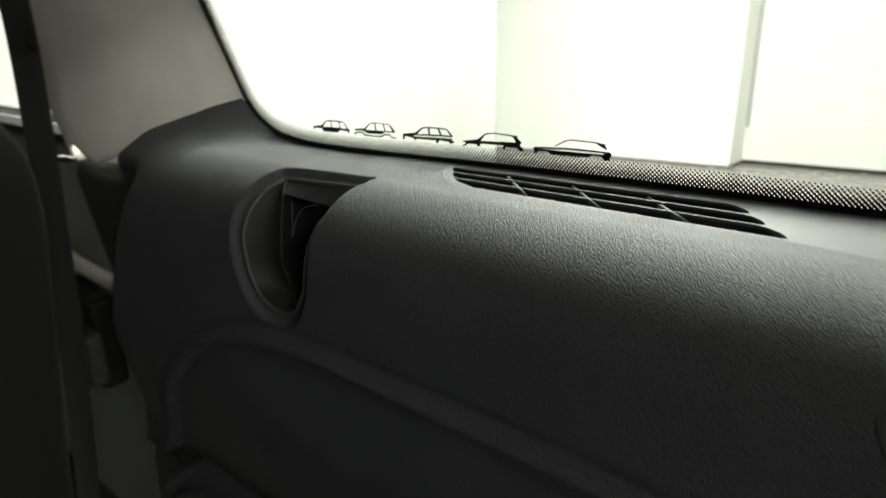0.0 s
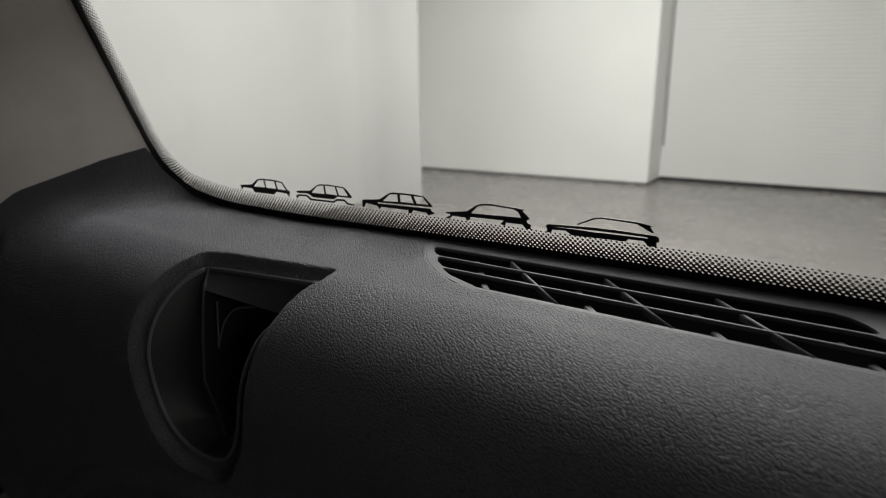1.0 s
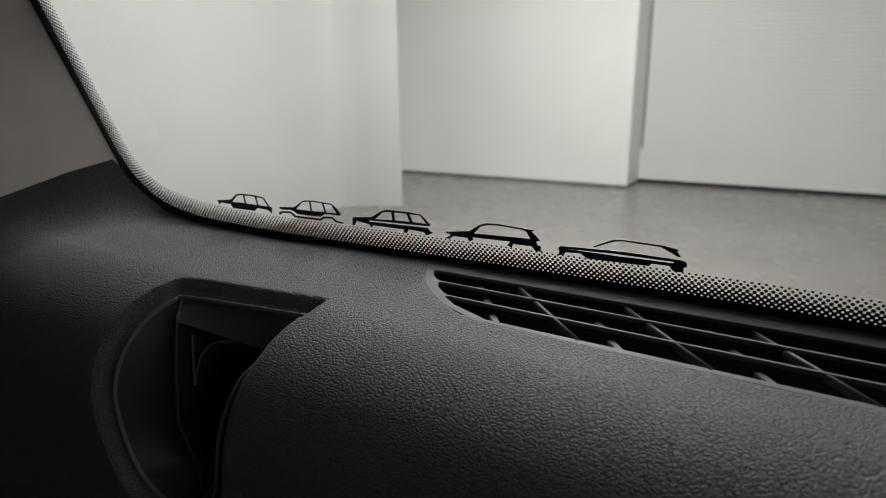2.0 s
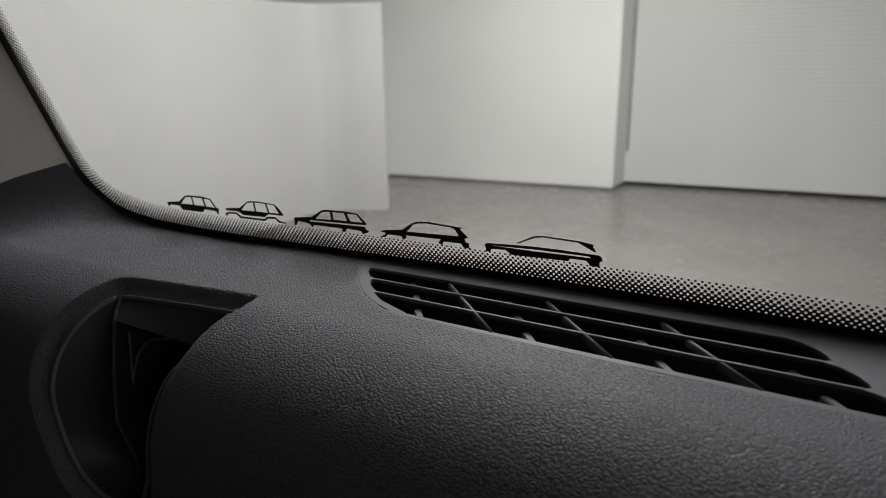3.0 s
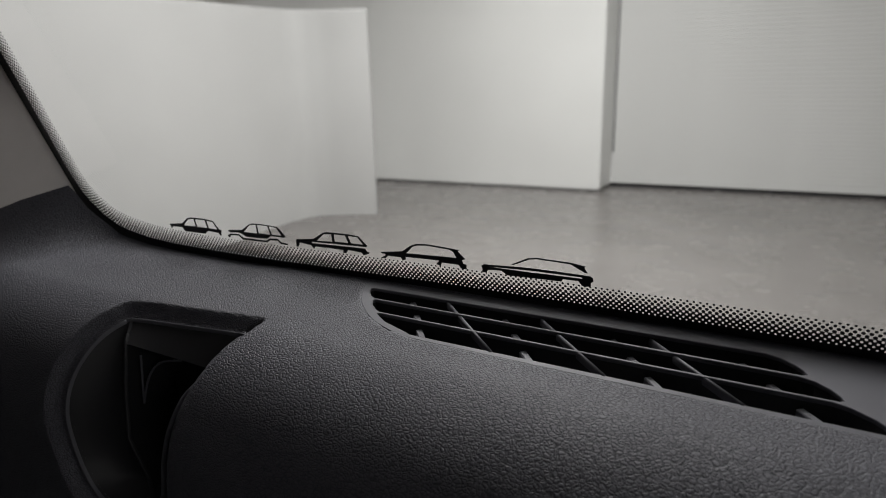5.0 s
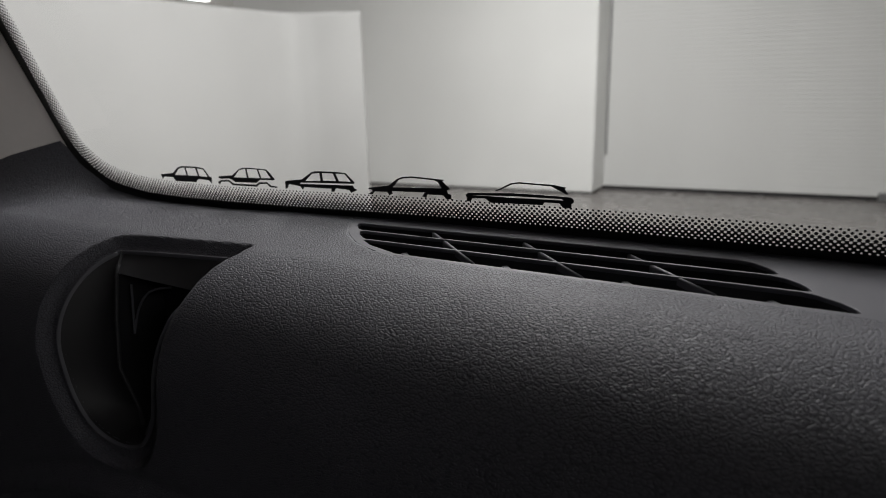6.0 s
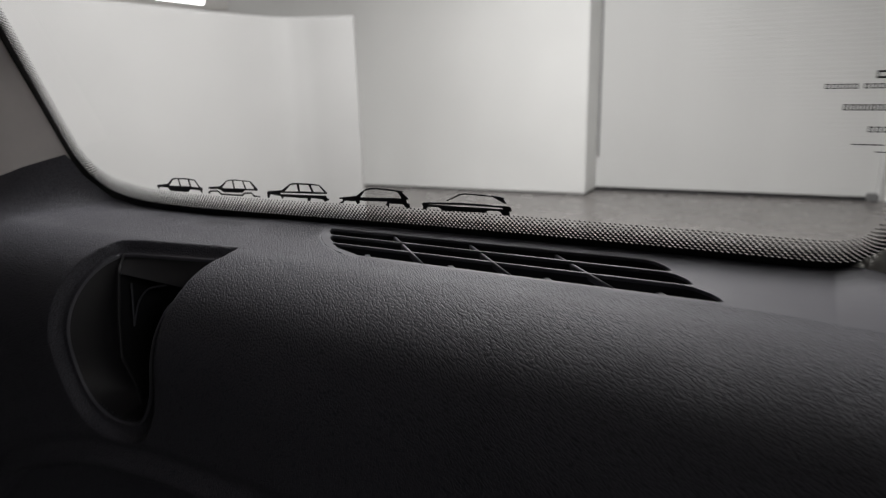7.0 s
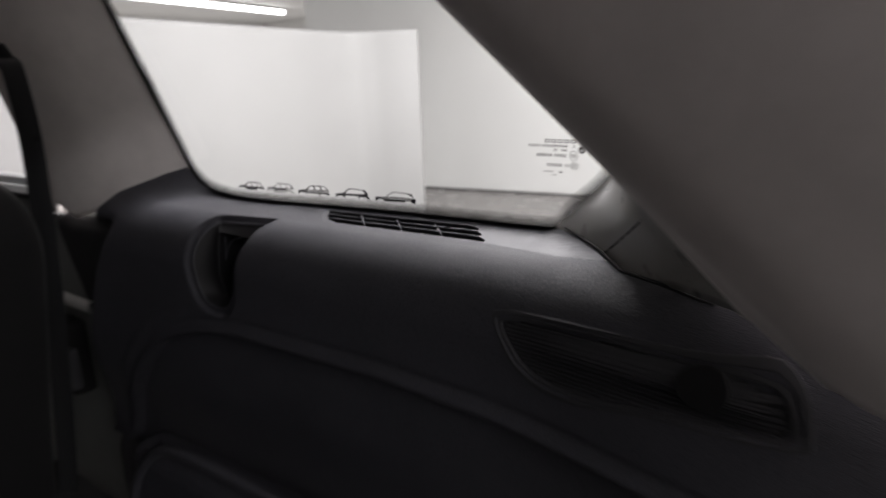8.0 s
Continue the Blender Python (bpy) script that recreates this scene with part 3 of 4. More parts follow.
def front_bend(z):
    """Where the skin rounds off into its set-back front end."""
    return piecewise([(0.60, -0.320), (0.744, -0.264), (0.862, -0.211), (0.906, -0.192), (0.947, -0.172), (0.986, -0.150), (1.017, -0.126), (1.037, -0.112), (1.06, -0.100)], z)


def front_slant(p):
    """The front end is set back behind a rounded edge and leans towards its foot."""
    y = p.y + 0.030 * sm(0.0, 0.034, front_bend(p.z) - p.x) * sm(1.062, 1.030, p.z)
    k = sm(-0.20, LEFT_END, p.x)
    return Vector((p.x + k * piecewise([(0.60, 0.02), (0.75, 0.03), (0.86, 0.06), (0.914, 0.048), (0.938, 0.036), (0.968, 0.020), (1.0, 0.005), (1.033, -0.009), (1.10, -0.010)], p.z), y, p.z))


def steps_between(points):
    out = []
    for a, b, step in points:
        n = max(1, round((b - a) / step))
        out += [a + (b - a) * i / n for i in range(n)]
    return out + [points[-1][1]]


def start_s(x):
    """Where the skin begins, at the window or the pillar."""
    start = face_y(x) + ROUND
    yo = outer_y(x)
    if yo >= start:
        return start - yo
    return ROUND * math.asin(min(1.0, (start - yo) / ROUND))


SPEAKER = [(0.444, 0.068), (0.456, 0.0635), (0.470, 0.0625), (0.545, 0.0615), (0.618, 0.068), (0.648, 0.076), (0.654, 0.088), (0.645, 0.0985), (0.568, 0.1045), (0.520, 0.1125), (0.494, 0.1125), (0.476, 0.108), (0.462, 0.099), (0.450, 0.082)]


def side_panel():
    e = bpy.data.objects.new("side_panel", None)
    scene.collection.objects.link(e)
    tagged(e, "dark grey grained plastic side panel with a pocket and an air vent", "panel", kind="structure")
    xs = steps_between([(LEFT_END, 0.035, 0.004), (0.035, 0.155, 0.0012), (0.155, 0.44, 0.0014), (0.44, 0.665, 0.0015), (0.665, RIGHT_END, 0.004)])
    down = steps_between([(0.0, 0.145, 0.0013), (0.145, 0.260, 0.0016), (0.260, 0.38, 0.004), (0.38, 0.60, 0.015)])
    shelf_n = 52
    verts, inside, sunk = [], [], set()
    cols = shelf_n + len(down)
    for x in xs:
        s0 = start_s(x)
        ss = []
        for k in range(shelf_n):
            ss.append(min(s0, 0.0) * (1 - k / shelf_n) if s0 < 0 else s0)
        for s in down:
            ss.append(max(s, s0))
        for s in ss:
            p, nrm = panel_point(x, s)
            d = -1.0
            if 0.03 < x < 0.16 and -0.02 < s < 0.15:
                d = inside_distance(POCKET_LOOP, x, s)
                if d > -0.004:
                    cut = 1.0 - rim(x, s)
                    p = p - nrm * (0.0075 * recess(d) * (1.0 - cut) + 0.034 * cut * sm(-0.0012, 0.0064, d) ** 1.6)
            v = -1.0
            if 0.15 < x < 0.40 and p.y > -0.052 and s <= 0:
                v = inside_distance(VENT_LOOP, x, p.y)
                p.z -= 0.018 * sm(0.001, 0.0035, v)
            if 0.15 < x < 0.5115 and p.y > -0.072 and s <= 0:
                p.z -= 0.0013 * sm(-0.0002, 0.0010, inside_distance(PLATE, x, p.y))
            if 0.44 < x < 0.66 and 0.04 < s < 0.13:
                g = inside_distance(SPEAKER, x, s)
                p = p - nrm * 0.004 * sm(-0.001, 0.003, g)
                if g > 0.003:
                    sunk.add(len(verts))
            verts.append(front_slant(p))
            inside.append(d > 0.0066)
    faces = [f for f in grid_faces(len(xs), cols) if not all(inside[i] for i in f)]
    # skin faces past the front bend are coloured black
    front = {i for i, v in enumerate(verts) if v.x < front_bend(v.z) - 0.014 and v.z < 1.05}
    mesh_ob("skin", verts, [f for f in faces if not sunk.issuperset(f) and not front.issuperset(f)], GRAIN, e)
    mesh_ob("front_end", verts, [f for f in faces if front.issuperset(f)], DARK, e, "set-back end of the panel skin, coloured black")
    speaker = mesh_ob("speaker", verts, [f for f in faces if sunk.issuperset(f)], MESH_BACK, e, "black backing behind the grille")
    # the front end folds back towards the door
    verts = []
    edge = [front_slant(panel_point(LEFT_END, max(s, start_s(LEFT_END)))[0]) for s in down]
    for p in edge:
        for dx, dy in ((0, 0), (-0.006, 0.001), (-0.012, 0.006), (-0.014, 0.10)):
            verts.append(p + Vector((dx, dy, 0)))
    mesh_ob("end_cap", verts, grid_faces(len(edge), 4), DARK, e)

    # pocket liner, ring by ring from its thin lip down to the bottom
    loop = POCKET_LOOP
    m = len(loop)
    normals = []
    for i in range(m):
        (ax, ay), (bx, by) = loop[(i - 2) % m], loop[(i + 2) % m]
        d = math.hypot(bx - ax, by - ay)
        normals.append(((by - ay) / d, -(bx - ax) / d))
    turn = sum(ax * by - bx * ay for (ax, ay), (bx, by) in zip(loop, loop[1:] + loop[:1]))
    sign = -1 if turn > 0 else 1
    verts, rings = [], 0
    for d, depth in ((0.0052, 0.0064), (0.0055, 0.0050), (0.0061, 0.0046), (0.0066, 0.0050), (0.0070, 0.0064)):
        for i, (x, y) in enumerate(loop):
            px, py = x + normals[i][0] * sign * d, y + normals[i][1] * sign * d
            p, nrm = panel_point(px, py)
            verts.append(p - nrm * (depth + 0.022 * (1.0 - rim(px, py))))
        rings += 1
    faces = []
    for r in range(rings - 1):
        for i in range(m):
            j = (i + 1) % m
            faces.append((r * m + i, r * m + j, (r + 1) * m + j, (r + 1) * m + i))
    pocket = mesh_ob("pocket", verts, faces, SMOOTH, e, "thin smooth lip of the pocket")
    lip = verts[(rings - 1) * m:]

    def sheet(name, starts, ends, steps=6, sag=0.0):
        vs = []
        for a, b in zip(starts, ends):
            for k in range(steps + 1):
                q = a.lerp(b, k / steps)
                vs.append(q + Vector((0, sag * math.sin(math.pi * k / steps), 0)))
        mesh_ob(name, vs, grid_faces(len(starts), steps + 1), LINER, pocket, "smooth pocket lining, coloured near-black for the shade inside")
    # curved front wall, ending in a straight ridge
    ridge = [(0.0, (0.0665, -0.0795, 1.0625)), (0.12, (0.0730, -0.0890, 1.0550)), (0.36, (0.0755, -0.0950, 1.0310)), (0.60, (0.0768, -0.0985, 1.0060)),
             (0.80, (0.0834, -0.0960, 0.9842)), (1.0, (0.0960, -0.1030, 0.9760))]

    def ridge_at(v):
        for (a, pa), (b, pb) in zip(ridge, ridge[1:]):
            if v <= b:
                return Vector(pa).lerp(Vector(pb), (v - a) / (b - a))
        return Vector(ridge[-1][1])
    front = [lip[i] for i in range(75, 39, -1)]
    back = [ridge_at(k / 35) for k in range(36)]
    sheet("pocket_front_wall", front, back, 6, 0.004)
    # lighter than the lining, so the ridge's highlight is in its colour
    tube("pocket_ridge", [p + Vector((0.0004, 0.0004, 0)) for p in back[3:]], 0.0010, MESH_BACK, pocket, "rounded ridge, coloured lighter for its highlight", 8)
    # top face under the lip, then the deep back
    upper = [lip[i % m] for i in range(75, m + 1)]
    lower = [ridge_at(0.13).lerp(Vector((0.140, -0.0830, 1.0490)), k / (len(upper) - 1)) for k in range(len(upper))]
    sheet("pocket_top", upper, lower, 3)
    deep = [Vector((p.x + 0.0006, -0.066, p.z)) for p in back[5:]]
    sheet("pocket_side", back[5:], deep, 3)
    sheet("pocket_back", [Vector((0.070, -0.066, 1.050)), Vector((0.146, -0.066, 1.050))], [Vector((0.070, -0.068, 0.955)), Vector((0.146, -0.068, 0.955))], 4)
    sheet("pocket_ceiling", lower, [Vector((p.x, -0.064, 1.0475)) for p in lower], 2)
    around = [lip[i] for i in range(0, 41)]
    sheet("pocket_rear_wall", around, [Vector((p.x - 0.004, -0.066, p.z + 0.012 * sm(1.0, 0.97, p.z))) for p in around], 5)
    # thin moulded ribs on the back, their highlights put into a lighter colour
    for pts in ([(0.0806, -0.0868, 1.0480), (0.0795, -0.0885, 1.0220)], [(0.0795, -0.0885, 1.0220), (0.083, -0.086, 1.036), (0.091, -0.084, 1.0450), (0.106, -0.083, 1.0490)]):
        tube("pocket_rib", smooth_line(pts, 5) if len(pts) > 2 else pts, 0.0006, SMOOTH, pocket, "thin moulded rib, coloured lighter for its highlight")
    # a glint low in the pocket, drawn as a lighter tube
    glint = [(0.1160, -0.1090, 0.9960), (0.1085, -0.1070, 0.9870), (0.1010, -0.1053, 0.9782)]
    tube("pocket_rib", smooth_line(glint, 4), 0.0012, SMOOTH, pocket, "thin moulded rib, coloured lighter for its highlight")

    # speaker grille: a framed field of fine slots with a round badge
    def on_face(x, s, w):
        p, nrm = panel_point(x, s)
        return p + nrm * (w - 0.0035)
    loop = SPEAKER
    ctr = (sum(a for a, b in loop) / len(loop), sum(b for a, b in loop) / len(loop))
    shrink = [(ctr[0] + (a - ctr[0]) * 0.955, ctr[1] + (b - ctr[1]) * 0.90) for a, b in loop]
    flat_shape("speaker_frame", [[(v.x, v.y) for v in smooth_line([(a, b, 0) for a, b in loop], 4, True)], [(v.x, v.y) for v in smooth_line([(a, b, 0) for a, b in shrink], 4, True)]],
               0.003, on_face, GRILLE, speaker, "black speaker frame", 0.0008)
    wider = [(ctr[0] + (a - ctr[0]) * 1.034, ctr[1] + (b - ctr[1]) * 1.15) for a, b in loop]
    flat_shape("speaker_bezel", [[(v.x, v.y) for v in smooth_line([(a, b, 0) for a, b in wider], 4, True)], [(v.x, v.y) for v in smooth_line([(a * 1.006 - ctr[0] * 0.006, b * 1.03 - ctr[1] * 0.03, 0) for a, b in loop], 4, True)]],
               0.0009, lambda x, s, w: on_face(x, s, w + 0.0030), GRILLE, speaker, "thin stepped bezel round the speaker", 0.0005)
    rows = 16
    for i in range(rows):
        s = 0.065 + i * 0.0033
        inside_x = [x / 1000 for x in range(452, 656, 2) if inside_distance(shrink, x / 1000, s) > 0.0012]
        if len(inside_x) > 4:
            a, b = inside_x[0], inside_x[-1]
            flat_shape("grille_slat", [[(a + (b - a) * k / 36, s - 0.0008) for k in range(37)] + [(b - (b - a) * k / 36, s + 0.0008) for k in range(37)]], 0.0012, on_face, GRILLE, speaker)
    bc = (0.599, 0.0785)
    circle = [(bc[0] + 0.0150 * math.cos(2 * math.pi * k / 32), bc[1] + 0.0110 * math.sin(2 * math.pi * k / 32)) for k in range(32)]
    flat_shape("speaker_badge", [circle], 0.003, lambda x, s, w: on_face(x, s, w + 0.0020), DARK, speaker, "round black badge", 0.0008)
    return e


side_panel()


def vent():
    """The smooth strip along the window with its three long slots."""
    e = bpy.data.objects.new("air_vent", None)
    scene.collection.objects.link(e)
    tagged(e, "dark grey plastic air vent with three long slots beneath the window", "air vent")
    slots = []
    for (ya, yb), xl0, xl1, xr0, xr1 in (((-0.0026, -0.0153), 0.1632, 0.1705, 0.3520, 0.3660), ((-0.0163, -0.0297), 0.1742, 0.1835, 0.3640, 0.3775), ((-0.0306, -0.0460), 0.1866, 0.2110, 0.3745, 0.3912)):
        ring = [(xl0, ya), (xl0 - 0.001, ya - 0.0015), (xl0 + (xl1 - xl0) * 0.35 - 0.001, (ya + yb) / 2), (xl1 - 0.001, yb + 0.0015), (xl1 + 0.002, yb),
                (xr1 - 0.002, yb), (xr1, yb + 0.0012), (xr1 - 0.0015, yb + 0.0042), (xr0 + 0.6 * (xr1 - xr0) + 0.0012, ya + 0.42 * (yb - ya)), (xr0 + 0.0042, ya - 0.0016), (xr0 - 0.001, ya)]
        slots.append(ring)

    def lay(u, v, w):
        return Vector((u, v, SHELF - 0.0011 + w + (outer_z(u) - SHELF) * math.exp(-max(0.0, outer_y(u) - v) / 0.022) ))
    cuts = [((0.39 + 0.01 * k, 0, 0), (1, 0, 0)) for k in range(12)] + [((0, -0.062 + 0.006 * k, 0), (0, 1, 0)) for k in range(11)]
    flat_shape("vent_plate", [PLATE] + slots, 0.0012, lay, SMOOTH, e, bevel=0.0003, cuts=cuts)
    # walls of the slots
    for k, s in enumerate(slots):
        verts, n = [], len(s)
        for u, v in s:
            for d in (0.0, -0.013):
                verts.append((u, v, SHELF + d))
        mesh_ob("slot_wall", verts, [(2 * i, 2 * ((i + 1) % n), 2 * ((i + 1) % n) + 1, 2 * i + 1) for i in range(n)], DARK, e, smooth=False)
    # slanted crossbars
    for x0, x1 in ((0.2085, 0.2525), (0.2580, 0.2995), (0.3072, 0.3472)):
        a, b = Vector((x0, -0.0026, SHELF - 0.0024)), Vector((x1, -0.0460, SHELF - 0.0012))
        n = 10
        bm = bmesh.new()
        d = (b - a)
        m = Matrix.Translation((a + b) / 2) @ d.to_track_quat("X", "Z").to_matrix().to_4x4() @ Matrix.Diagonal((d.length, 0.0017, 0.0035, 1))
        made = bmesh.ops.create_cube(bm, size=1, matrix=m)
        bmesh.ops.bevel(bm, geom=[ed for ed in bm.edges if abs((ed.verts[0].co - ed.verts[1].co).normalized().dot(d.normalized())) > 0.9], offset=0.0007, segments=3, affect="EDGES", profile=0.5)
        part("crossbar", bm, SMOOTH, e, smooth=True)
    # deeper ribs seen in the slots
    for row, (ya, yb) in enumerate(((-0.0035, -0.0145), (-0.0172, -0.0288), (-0.0315, -0.0452))):
        for i in range(4):
            x = 0.1885 + 0.011 * row + 0.0515 * i
            if x < 0.375:
                bm = box_bm(-0.0016, 0.0016, -(ya - yb) / 2 - 0.001, (ya - yb) / 2 + 0.001, -0.003, 0.003, 0.0005, 1)
                ob = part("lower_rib", bm, SMOOTH, e)
                ob.matrix_basis = pose(x + 0.004, (ya + yb) / 2, SHELF - 0.0065, 0, 0, 40)


vent()

# ---------------------------------------------------------------- pillars


def front_glass_x(z):
    return -0.1070 - 0.33 * (z - 1.106)


def pillar_front():
    """Cloth trim between the window and the door, splayed inwards."""
    e = bpy.data.objects.new("front_pillar", None)
    scene.collection.objects.link(e)
    tagged(e, "warm grey cloth-covered pillar trim beside the window", "pillar trim", kind="structure")
    cols = []
    n = 40
    for i in range(n + 1):
        w = i / n
        rows = []
        zb = piecewise([(0.0, 1.107), (0.22, 1.0942), (0.5, 1.0680), (0.66, 1.0455), (0.72, 1.0405), (1.0, 1.041)], w)
        for k in range(26):
            z = zb - 0.03 * (1 - sm(0.44, 0.54, w)) + (1.64 - zb) * (k / 25) ** 1.3
            xg = front_glass_x(z)
            lean = -0.2 * (z - 1.106)
            pts = [(xg + 0.004, 0.000 + lean), (xg - 0.022, -0.034 + lean * 0.9), (xg - 0.065, -0.074 + lean * 0.8), (xg - 0.112, -0.100 + lean * 0.7), (xg - 0.150, -0.112 + lean * 0.6),
                   (xg - 0.178, -0.112 + lean * 0.6), (xg - 0.194, -0.100 + lean * 0.6), (xg - 0.200, -0.070 + lean * 0.6), (xg - 0.200, 0.010)]
            line = [Vector((*p, 0)) for p in pts]
            f = w * (len(line) - 1)
            j = min(len(line) - 2, int(f))
            a, b, c, d = line[max(0, j - 1)], line[j], line[j + 1], line[min(len(line) - 1, j + 2)]
            t = f - j
            q = 0.5 * (2 * b + (c - a) * t + (2 * a - 5 * b + 4 * c - d) * t * t + (3 * b - a - 3 * c + d) * t ** 3)
            rows.append((q.x, q.y, z))
        cols.append(rows)
    verts = [p for r in cols for p in r]
    ob = mesh_ob("trim_cover", verts, grid_faces(n + 1, 26), TRIM_CLOTH, e)
    mod = ob.modifiers.new("thickness", "SOLIDIFY")
    mod.thickness, mod.offset = 0.003, -1
    # clip at the lower front corner
    bm = box_bm(-0.012, 0.012, -0.004, 0.004, -0.003, 0.003, 0.0015)
    clip = part("clip", bm, CHROME, e, "small bright clip")
    clip.matrix_basis = pose(-0.262, -0.112, 1.047, 0, 0, 20)


pillar_front()


def rear_glass_x(z):
    return piecewise([(1.050, 0.4060), (1.0786, 0.4405), (1.0828, 0.4465), (1.096, 0.4580), (1.1049, 0.4690), (1.1161, 0.4820), (1.1293, 0.4940), (1.1394, 0.5015), (1.1463, 0.5032), (1.1504, 0.5020), (1.1572, 0.4980), (1.1655, 0.4905), (1.196, 0.4610), (1.505, 0.2140), (1.65, 0.100)], z)


def pillar_rear():
    e = bpy.data.objects.new("rear_pillar", None)
    scene.collection.objects.link(e)
    tagged(e, "broad slanted grey cloth-covered rear pillar trim", "pillar trim", kind="structure")
    n, rows = 48, 40
    verts = []
    for i in range(n + 1):
        w = i / n
        for k in range(rows):
            g = (k / (rows - 1)) ** 1.2

            def place(z):
                xr, xc = rear_glass_x(z), 0.620 - 1.13 * (z - 1.086)
                yr = glass_y(xr, z)
                dx = xc - xr
                pts = [(xr - 0.002, yr), (xr + 0.27 * dx, yr + 0.27 * (-0.160 - yr)), (xr + 0.60 * dx, yr + 0.62 * (-0.160 - yr)), (xr + 0.88 * dx, yr + 0.90 * (-0.160 - yr)), (xc + 0.006, -0.166),
                       (xc + 0.030, -0.186), (xc + 0.09, -0.205), (xc + 0.25, -0.225), (xc + 0.55, -0.225)]
                line = [Vector((*p, 0)) for p in pts]
                f = w * (len(line) - 1)
                j = min(len(line) - 2, int(f))
                a, b, c, d = line[max(0, j - 1)], line[j], line[j + 1], line[min(len(line) - 1, j + 2)]
                t = f - j
                return 0.5 * (2 * b + (c - a) * t + (2 * a - 5 * b + 4 * c - d) * t * t + (3 * b - a - 3 * c + d) * t ** 3)
            zb = piecewise([(0.0, 1.082), (0.125, 1.078), (0.23, 1.073), (0.34, 1.0785), (0.42, 1.0815), (0.46, 1.0785), (0.48, 1.064), (0.50, 1.053), (0.56, 1.0555), (0.625, 1.053), (0.68, 1.047), (0.8, 1.03), (1.0, 0.98)], w)
            z = zb - 0.03 * (1 - sm(0.15, 0.3, w)) + (1.64 - zb) * g
            q = place(z)
            verts.append((q.x, q.y, z))
    all_faces = grid_faces(n + 1, rows)
    for name, wanted, material, label in (("trim_cover", lambda i: i >= 21, REAR_CLOTH, "grey cloth cover"), ("lower_trim", lambda i: i < 21, LOWER_TRIM, "smooth grey plastic edge beside the glass")):
        ob = mesh_ob(name, verts, [f for f in all_faces if wanted(f[0] // rows)], material, e, label)
        mod = ob.modifiers.new("thickness", "SOLIDIFY")
        mod.thickness, mod.offset = 0.003, 1
    # joint of the cover
    def on_trim(x, z):
        near = sorted(verts, key=lambda q: (q[0] - x) ** 2 + (q[2] - z) ** 2)[:4]
        wts = [1 / ((q[0] - x) ** 2 + (q[2] - z) ** 2 + 1e-9) for q in near]
        return Vector((x, sum(q[1] * g for q, g in zip(near, wts)) / sum(wts), z))
    joint = [on_trim(0.504 + 0.0485 * k / 20, 1.0755 + 0.0445 * k / 20) for k in range(21)]
    gap = []
    for k in range(60):
        x = 0.450 + 0.15 * k / 59
        gap.append((x, outer_y(x) - 0.0010, outer_z(x) + 0.0006))
    tube("trim_gap", gap, 0.0012, RUBBER, e, "dark gap above the panel")
    tube("trim_joint", joint, 0.0007, RUBBER, e, "dark joint line")


pillar_rear()

# ---------------------------------------------------------------- the rest of the car round the camera


def car_shell():
    e = bpy.data.objects.new("car_body", None)
    scene.collection.objects.link(e)
    tagged(e, "grey estate car body with a dark interior and an open tailgate", "car body", kind="structure")
    part("outer_side", box_bm(-2.6, 1.0, 0.03, 0.06, 0.30, 1.055, 0.01), CAR_PAINT, e)
    part("roof", box_bm(-2.6, 0.95, -1.46, 0.0, 1.60, 1.66, 0.02), CAR_PAINT, e)
    part("headliner", box_bm(-2.55, 0.92, -1.44, -0.04, 1.56, 1.592, 0.01), REAR_CLOTH, e, "light grey cloth headliner")
    part("boot_floor", box_bm(-1.0, 0.95, -1.42, -0.12, 0.58, 0.62, 0.005), SEAT_CLOTH, e, "black carpet")
    part("far_side", box_bm(-2.6, 0.95, -1.46, -1.40, 0.30, 1.08, 0.01), GRAIN, e)
    # unseen far lining, a guess, kept black to cut bounce inside the car
    for x0, x1, z0, z1 in ((-2.6, -2.35, 1.08, 1.60), (-1.35, 0.02, 1.08, 1.60), (0.46, 0.95, 1.08, 1.60), (-2.35, -1.35, 1.46, 1.60), (0.02, 0.46, 1.48, 1.60)):
        part("far_trim", box_bm(x0, x1, -1.45, -1.38, z0, z1, 0.01), SEAT_CLOTH, e, "unseen black cloth lining, added to hold back light")
    part("loading_sill", box_bm(0.95, 1.00, -1.46, 0.02, 0.30, 0.64, 0.01), GRAIN, e, "black lined loading sill")
    # added out of view to block part of the light through the tailgate
    part("rear_light_block", box_bm(0.90, 0.95, -1.44, -0.72, 0.64, 1.56, 0.01), SEAT_CLOTH, e, "unseen black cloth lining, added to hold back light")
    part("bulkhead", box_bm(-2.62, -2.56, -1.46, 0.0, 0.30, 1.60), GRAIN, e)


car_shell()


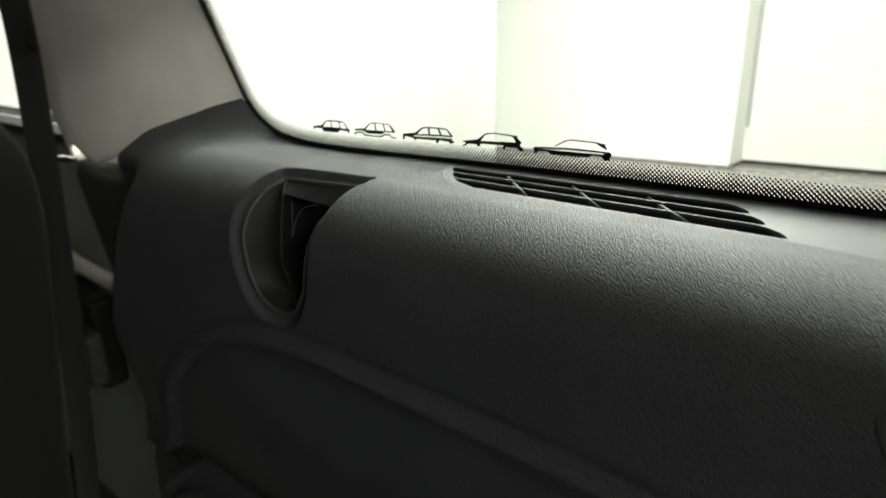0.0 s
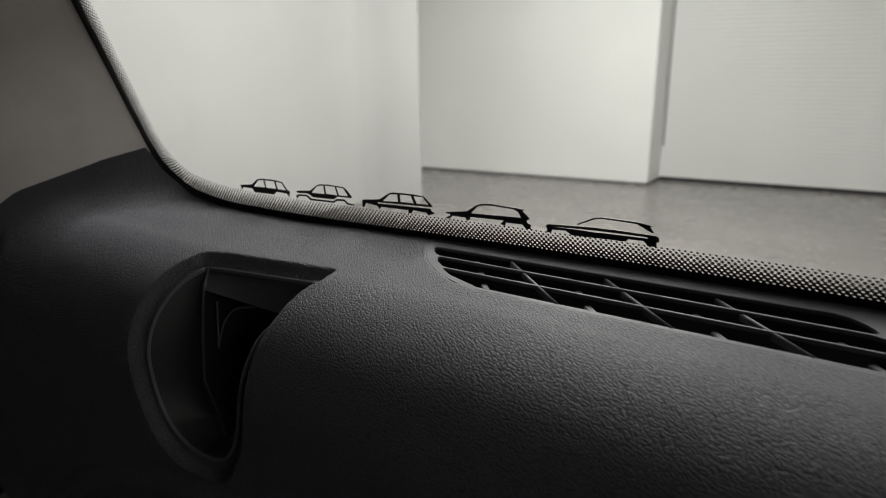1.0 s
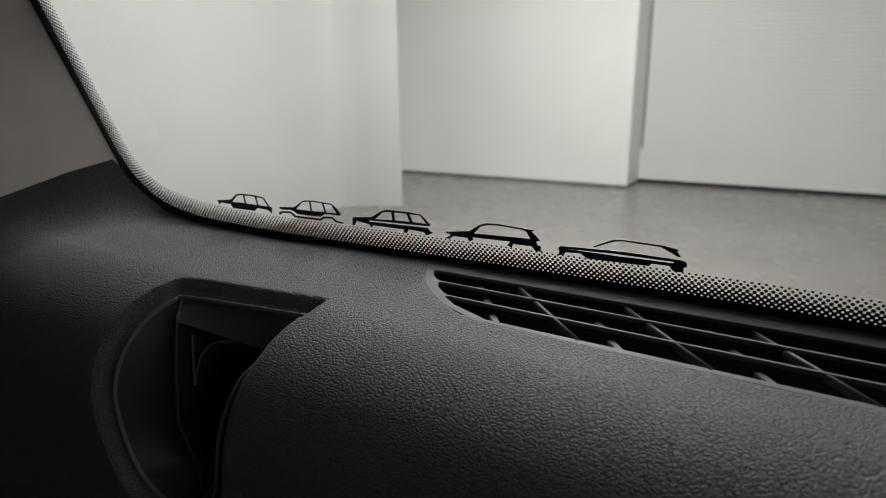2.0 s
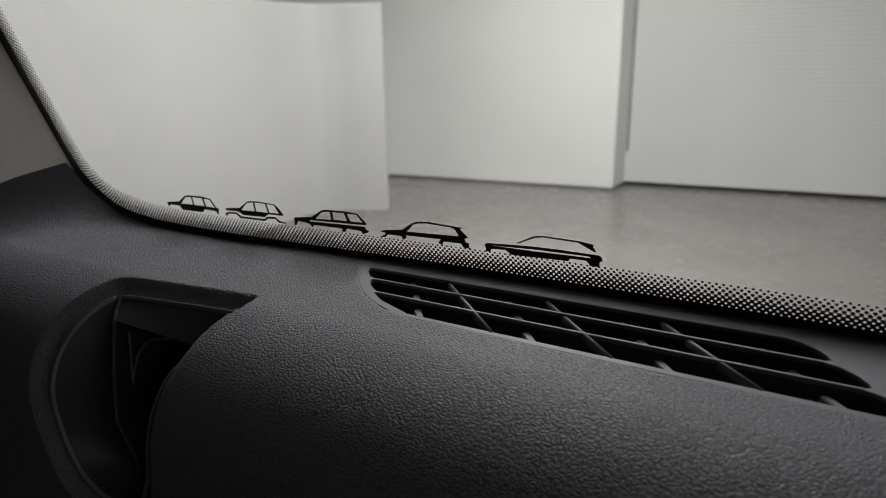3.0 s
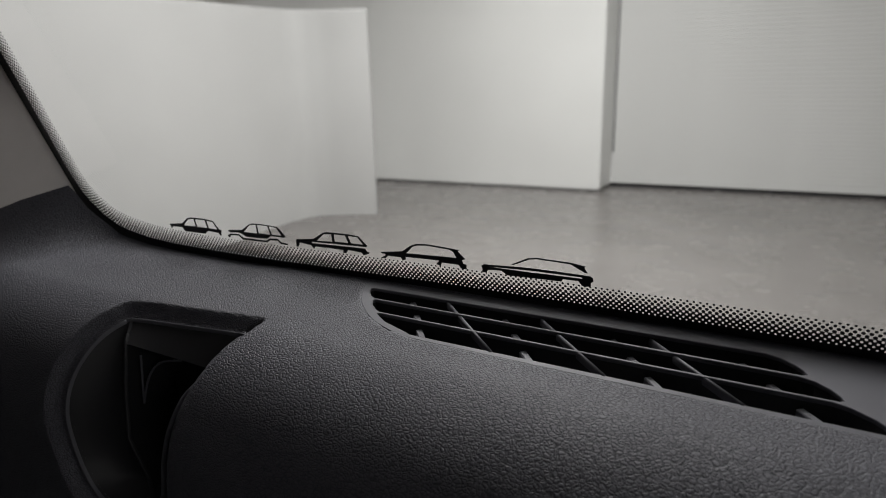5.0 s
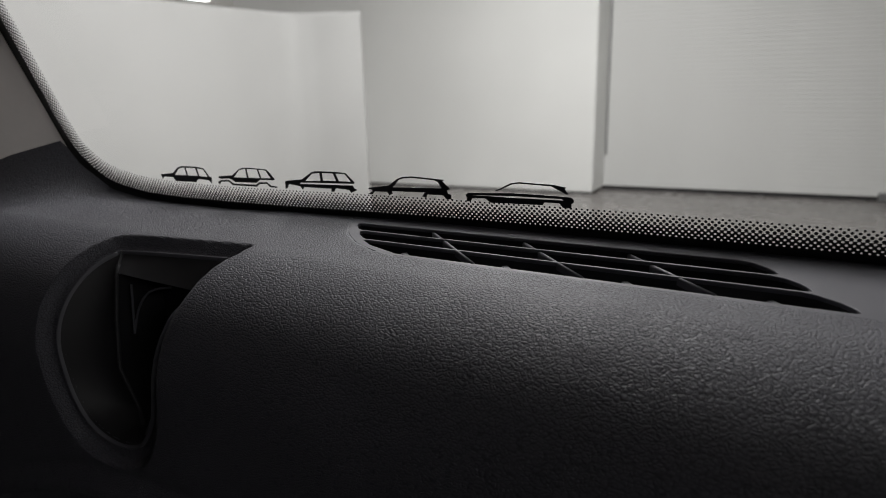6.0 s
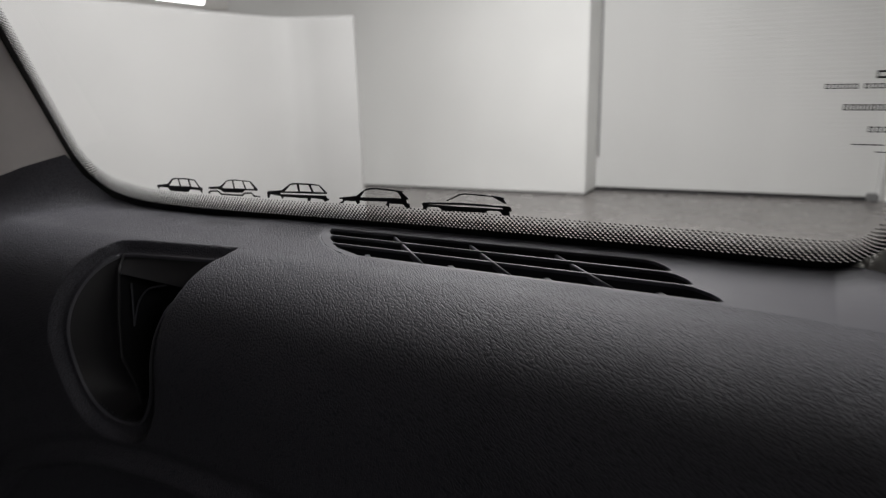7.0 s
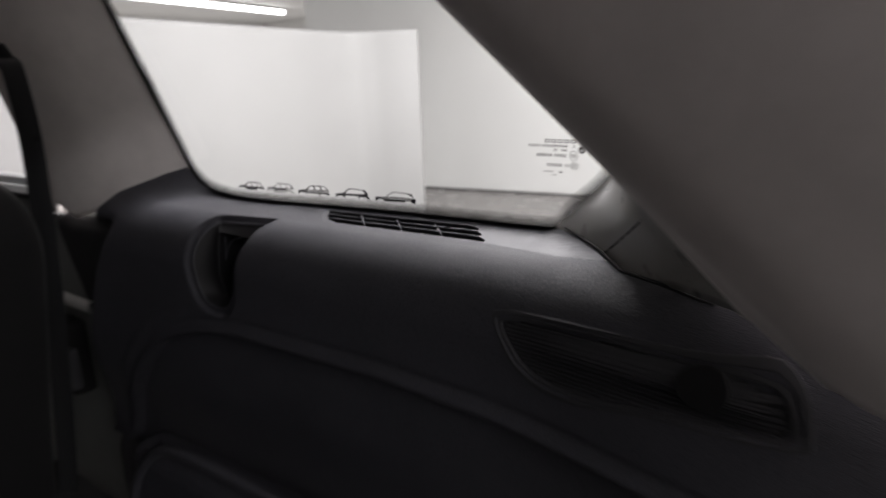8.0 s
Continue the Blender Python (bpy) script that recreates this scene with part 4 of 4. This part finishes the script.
def rear_door():
    e = bpy.data.objects.new("rear_door", None)
    scene.collection.objects.link(e)
    tagged(e, "closed rear door with grey lining and a bright pull handle", "car door")
    lining = part("lining", box_bm(-1.40, -0.235, -0.065, 0.02, 0.45, 1.045, 0.012, 3), DOOR_PLASTIC, e)
    part("window_seal", box_bm(-1.40, -0.30, -0.068, -0.03, 1.046, 1.056, 0.003), RUBBER, e)
    part("armrest", box_bm(-1.2, -0.335, -0.10, -0.06, 0.74, 0.865, 0.012, 3), DARK, e)
    pts = smooth_line([(-0.50, -0.078, 0.905), (-0.42, -0.088, 0.911), (-0.34, -0.095, 0.912), (-0.236, -0.095, 0.909)], 6)
    tube("pull_handle", pts, 0.0088, SILVER, lining, "bright satin pull handle", 12)
    part("belt_anchor_cover", box_bm(-0.340, -0.298, -0.122, -0.098, 0.768, 0.836, 0.008, 3), GRILLE, e, "small dark plastic cover")
    part("door_frame", box_bm(-1.45, -1.35, -0.06, 0.0, 1.05, 1.60, 0.01), DARK, e)


rear_door()


def belt():
    e = bpy.data.objects.new("seat_belt", None)
    scene.collection.objects.link(e)
    tagged(e, "black woven seat belt hanging beside the pillar", "seat belt")
    line = smooth_line([(-0.290, -0.125, 1.256), (-0.252, -0.135, 1.252), (-0.216, -0.145, 1.236), (-0.191, -0.151, 1.17), (-0.192, -0.153, 1.09), (-0.200, -0.155, 1.00), (-0.218, -0.155, 0.90), (-0.262, -0.155, 0.72), (-0.30, -0.155, 0.60)], 8)
    verts = []
    for p in line:
        for w, t in ((-0.5, 0.0), (-0.46, 0.0007), (0.46, 0.0007), (0.5, 0.0), (0.46, -0.0007), (-0.46, -0.0007), (-0.5, 0.0)):
            verts.append(p + Vector((0.80, 0.55, 0.0)).normalized() * (w * 0.029) + Vector((-0.55, 0.80, 0)).normalized() * t)
    mesh_ob("webbing", verts, grid_faces(len(line), 7), WEBBING, e)
    bm = bmesh.new()
    bmesh.ops.create_cone(bm, cap_ends=True, segments=20, radius1=0.005, radius2=0.004, depth=0.004)
    stop = part("stop_button", bm, RUBBER, e, "small black stop button")
    stop.matrix_basis = pose(-0.182, -0.147, 1.156, 90, 0, 35)
    bm = box_bm(-0.019, 0.019, -0.004, 0.004, -0.012, 0.012, 0.003, 2)
    guide = part("belt_guide", bm, DARK, e, "black plastic belt guide")
    guide.matrix_basis = pose(-0.262, -0.133, 1.251, 0, 60, 35)


belt()


def seat():
    e = bpy.data.objects.new("rear_seat", None)
    scene.collection.objects.link(e)
    tagged(e, "black cloth rear seat seen from behind", "car seat")
    profile = smooth_line([(-0.330, 0.50, 0), (-0.285, 0.68, 0), (-0.225, 0.86, 0), (-0.190, 0.965, 0), (-0.172, 1.035, 0), (-0.190, 1.078, 0), (-0.245, 1.102, 0), (-0.330, 1.106, 0),
                           (-0.375, 1.080, 0), (-0.395, 1.00, 0), (-0.430, 0.85, 0), (-0.480, 0.52, 0), (-0.42, 0.48, 0)], 5, True)
    centre = Vector((-0.32, 0.80, 0))
    verts, n = [], len(profile)
    sides = [(-0.165, 0.88), (-0.1665, 0.95), (-0.172, 0.985), (-0.185, 1.0), (-0.77, 1.0), (-0.79, 0.97), (-0.80, 0.9)]
    for y, k in sides:
        for q in profile:
            w = centre + (q - centre) * k
            verts.append((w.x, y, w.y))
    faces = [(r * n + i, r * n + (i + 1) % n, (r + 1) * n + (i + 1) % n, (r + 1) * n + i) for r in range(len(sides) - 1) for i in range(n)]
    faces += [tuple(range(n)), tuple(range((len(sides) - 1) * n, len(sides) * n))]
    mesh_ob("backrest", verts, faces, SEAT_CLOTH, e)
    bm = box_bm(-0.46, -0.32, -0.60, -0.36, 1.12, 1.30, 0.05, 5)
    headrest = part("headrest", bm, SEAT_CLOTH, e, smooth=True)
    for y in (-0.53, -0.43):
        tube("headrest_post", [(-0.385, y, 1.06), (-0.385, y, 1.14)], 0.006, CHROME, headrest, "steel post")
    part("cushion", box_bm(-1.0, -0.44, -0.78, -0.15, 0.42, 0.60, 0.05, 4), SEAT_CLOTH, e, smooth=True)


seat()


def storage_bin():
    e = bpy.data.objects.new("side_bin", None)
    scene.collection.objects.link(e)
    tagged(e, "black plastic side bin with a rounded rim low in the boot", "storage bin")
    rim = smooth_line([(-0.125, -0.150, 0.60), (-0.106, -0.150, 0.665), (-0.080, -0.150, 0.7175), (-0.0465, -0.150, 0.7585), (-0.005, -0.150, 0.786), (0.043, -0.150, 0.795), (0.117, -0.150, 0.7975), (0.178, -0.150, 0.796), (0.30, -0.150, 0.795)], 8)
    tube("rim", rim, 0.0065, SMOOTH, e, "rounded plastic rim", 10)
    bm = box_bm(-0.10, 0.30, -0.148, -0.09, 0.60, 0.765, 0.02, 3)
    part("bin_wall", bm, GRAIN, e)


storage_bin()
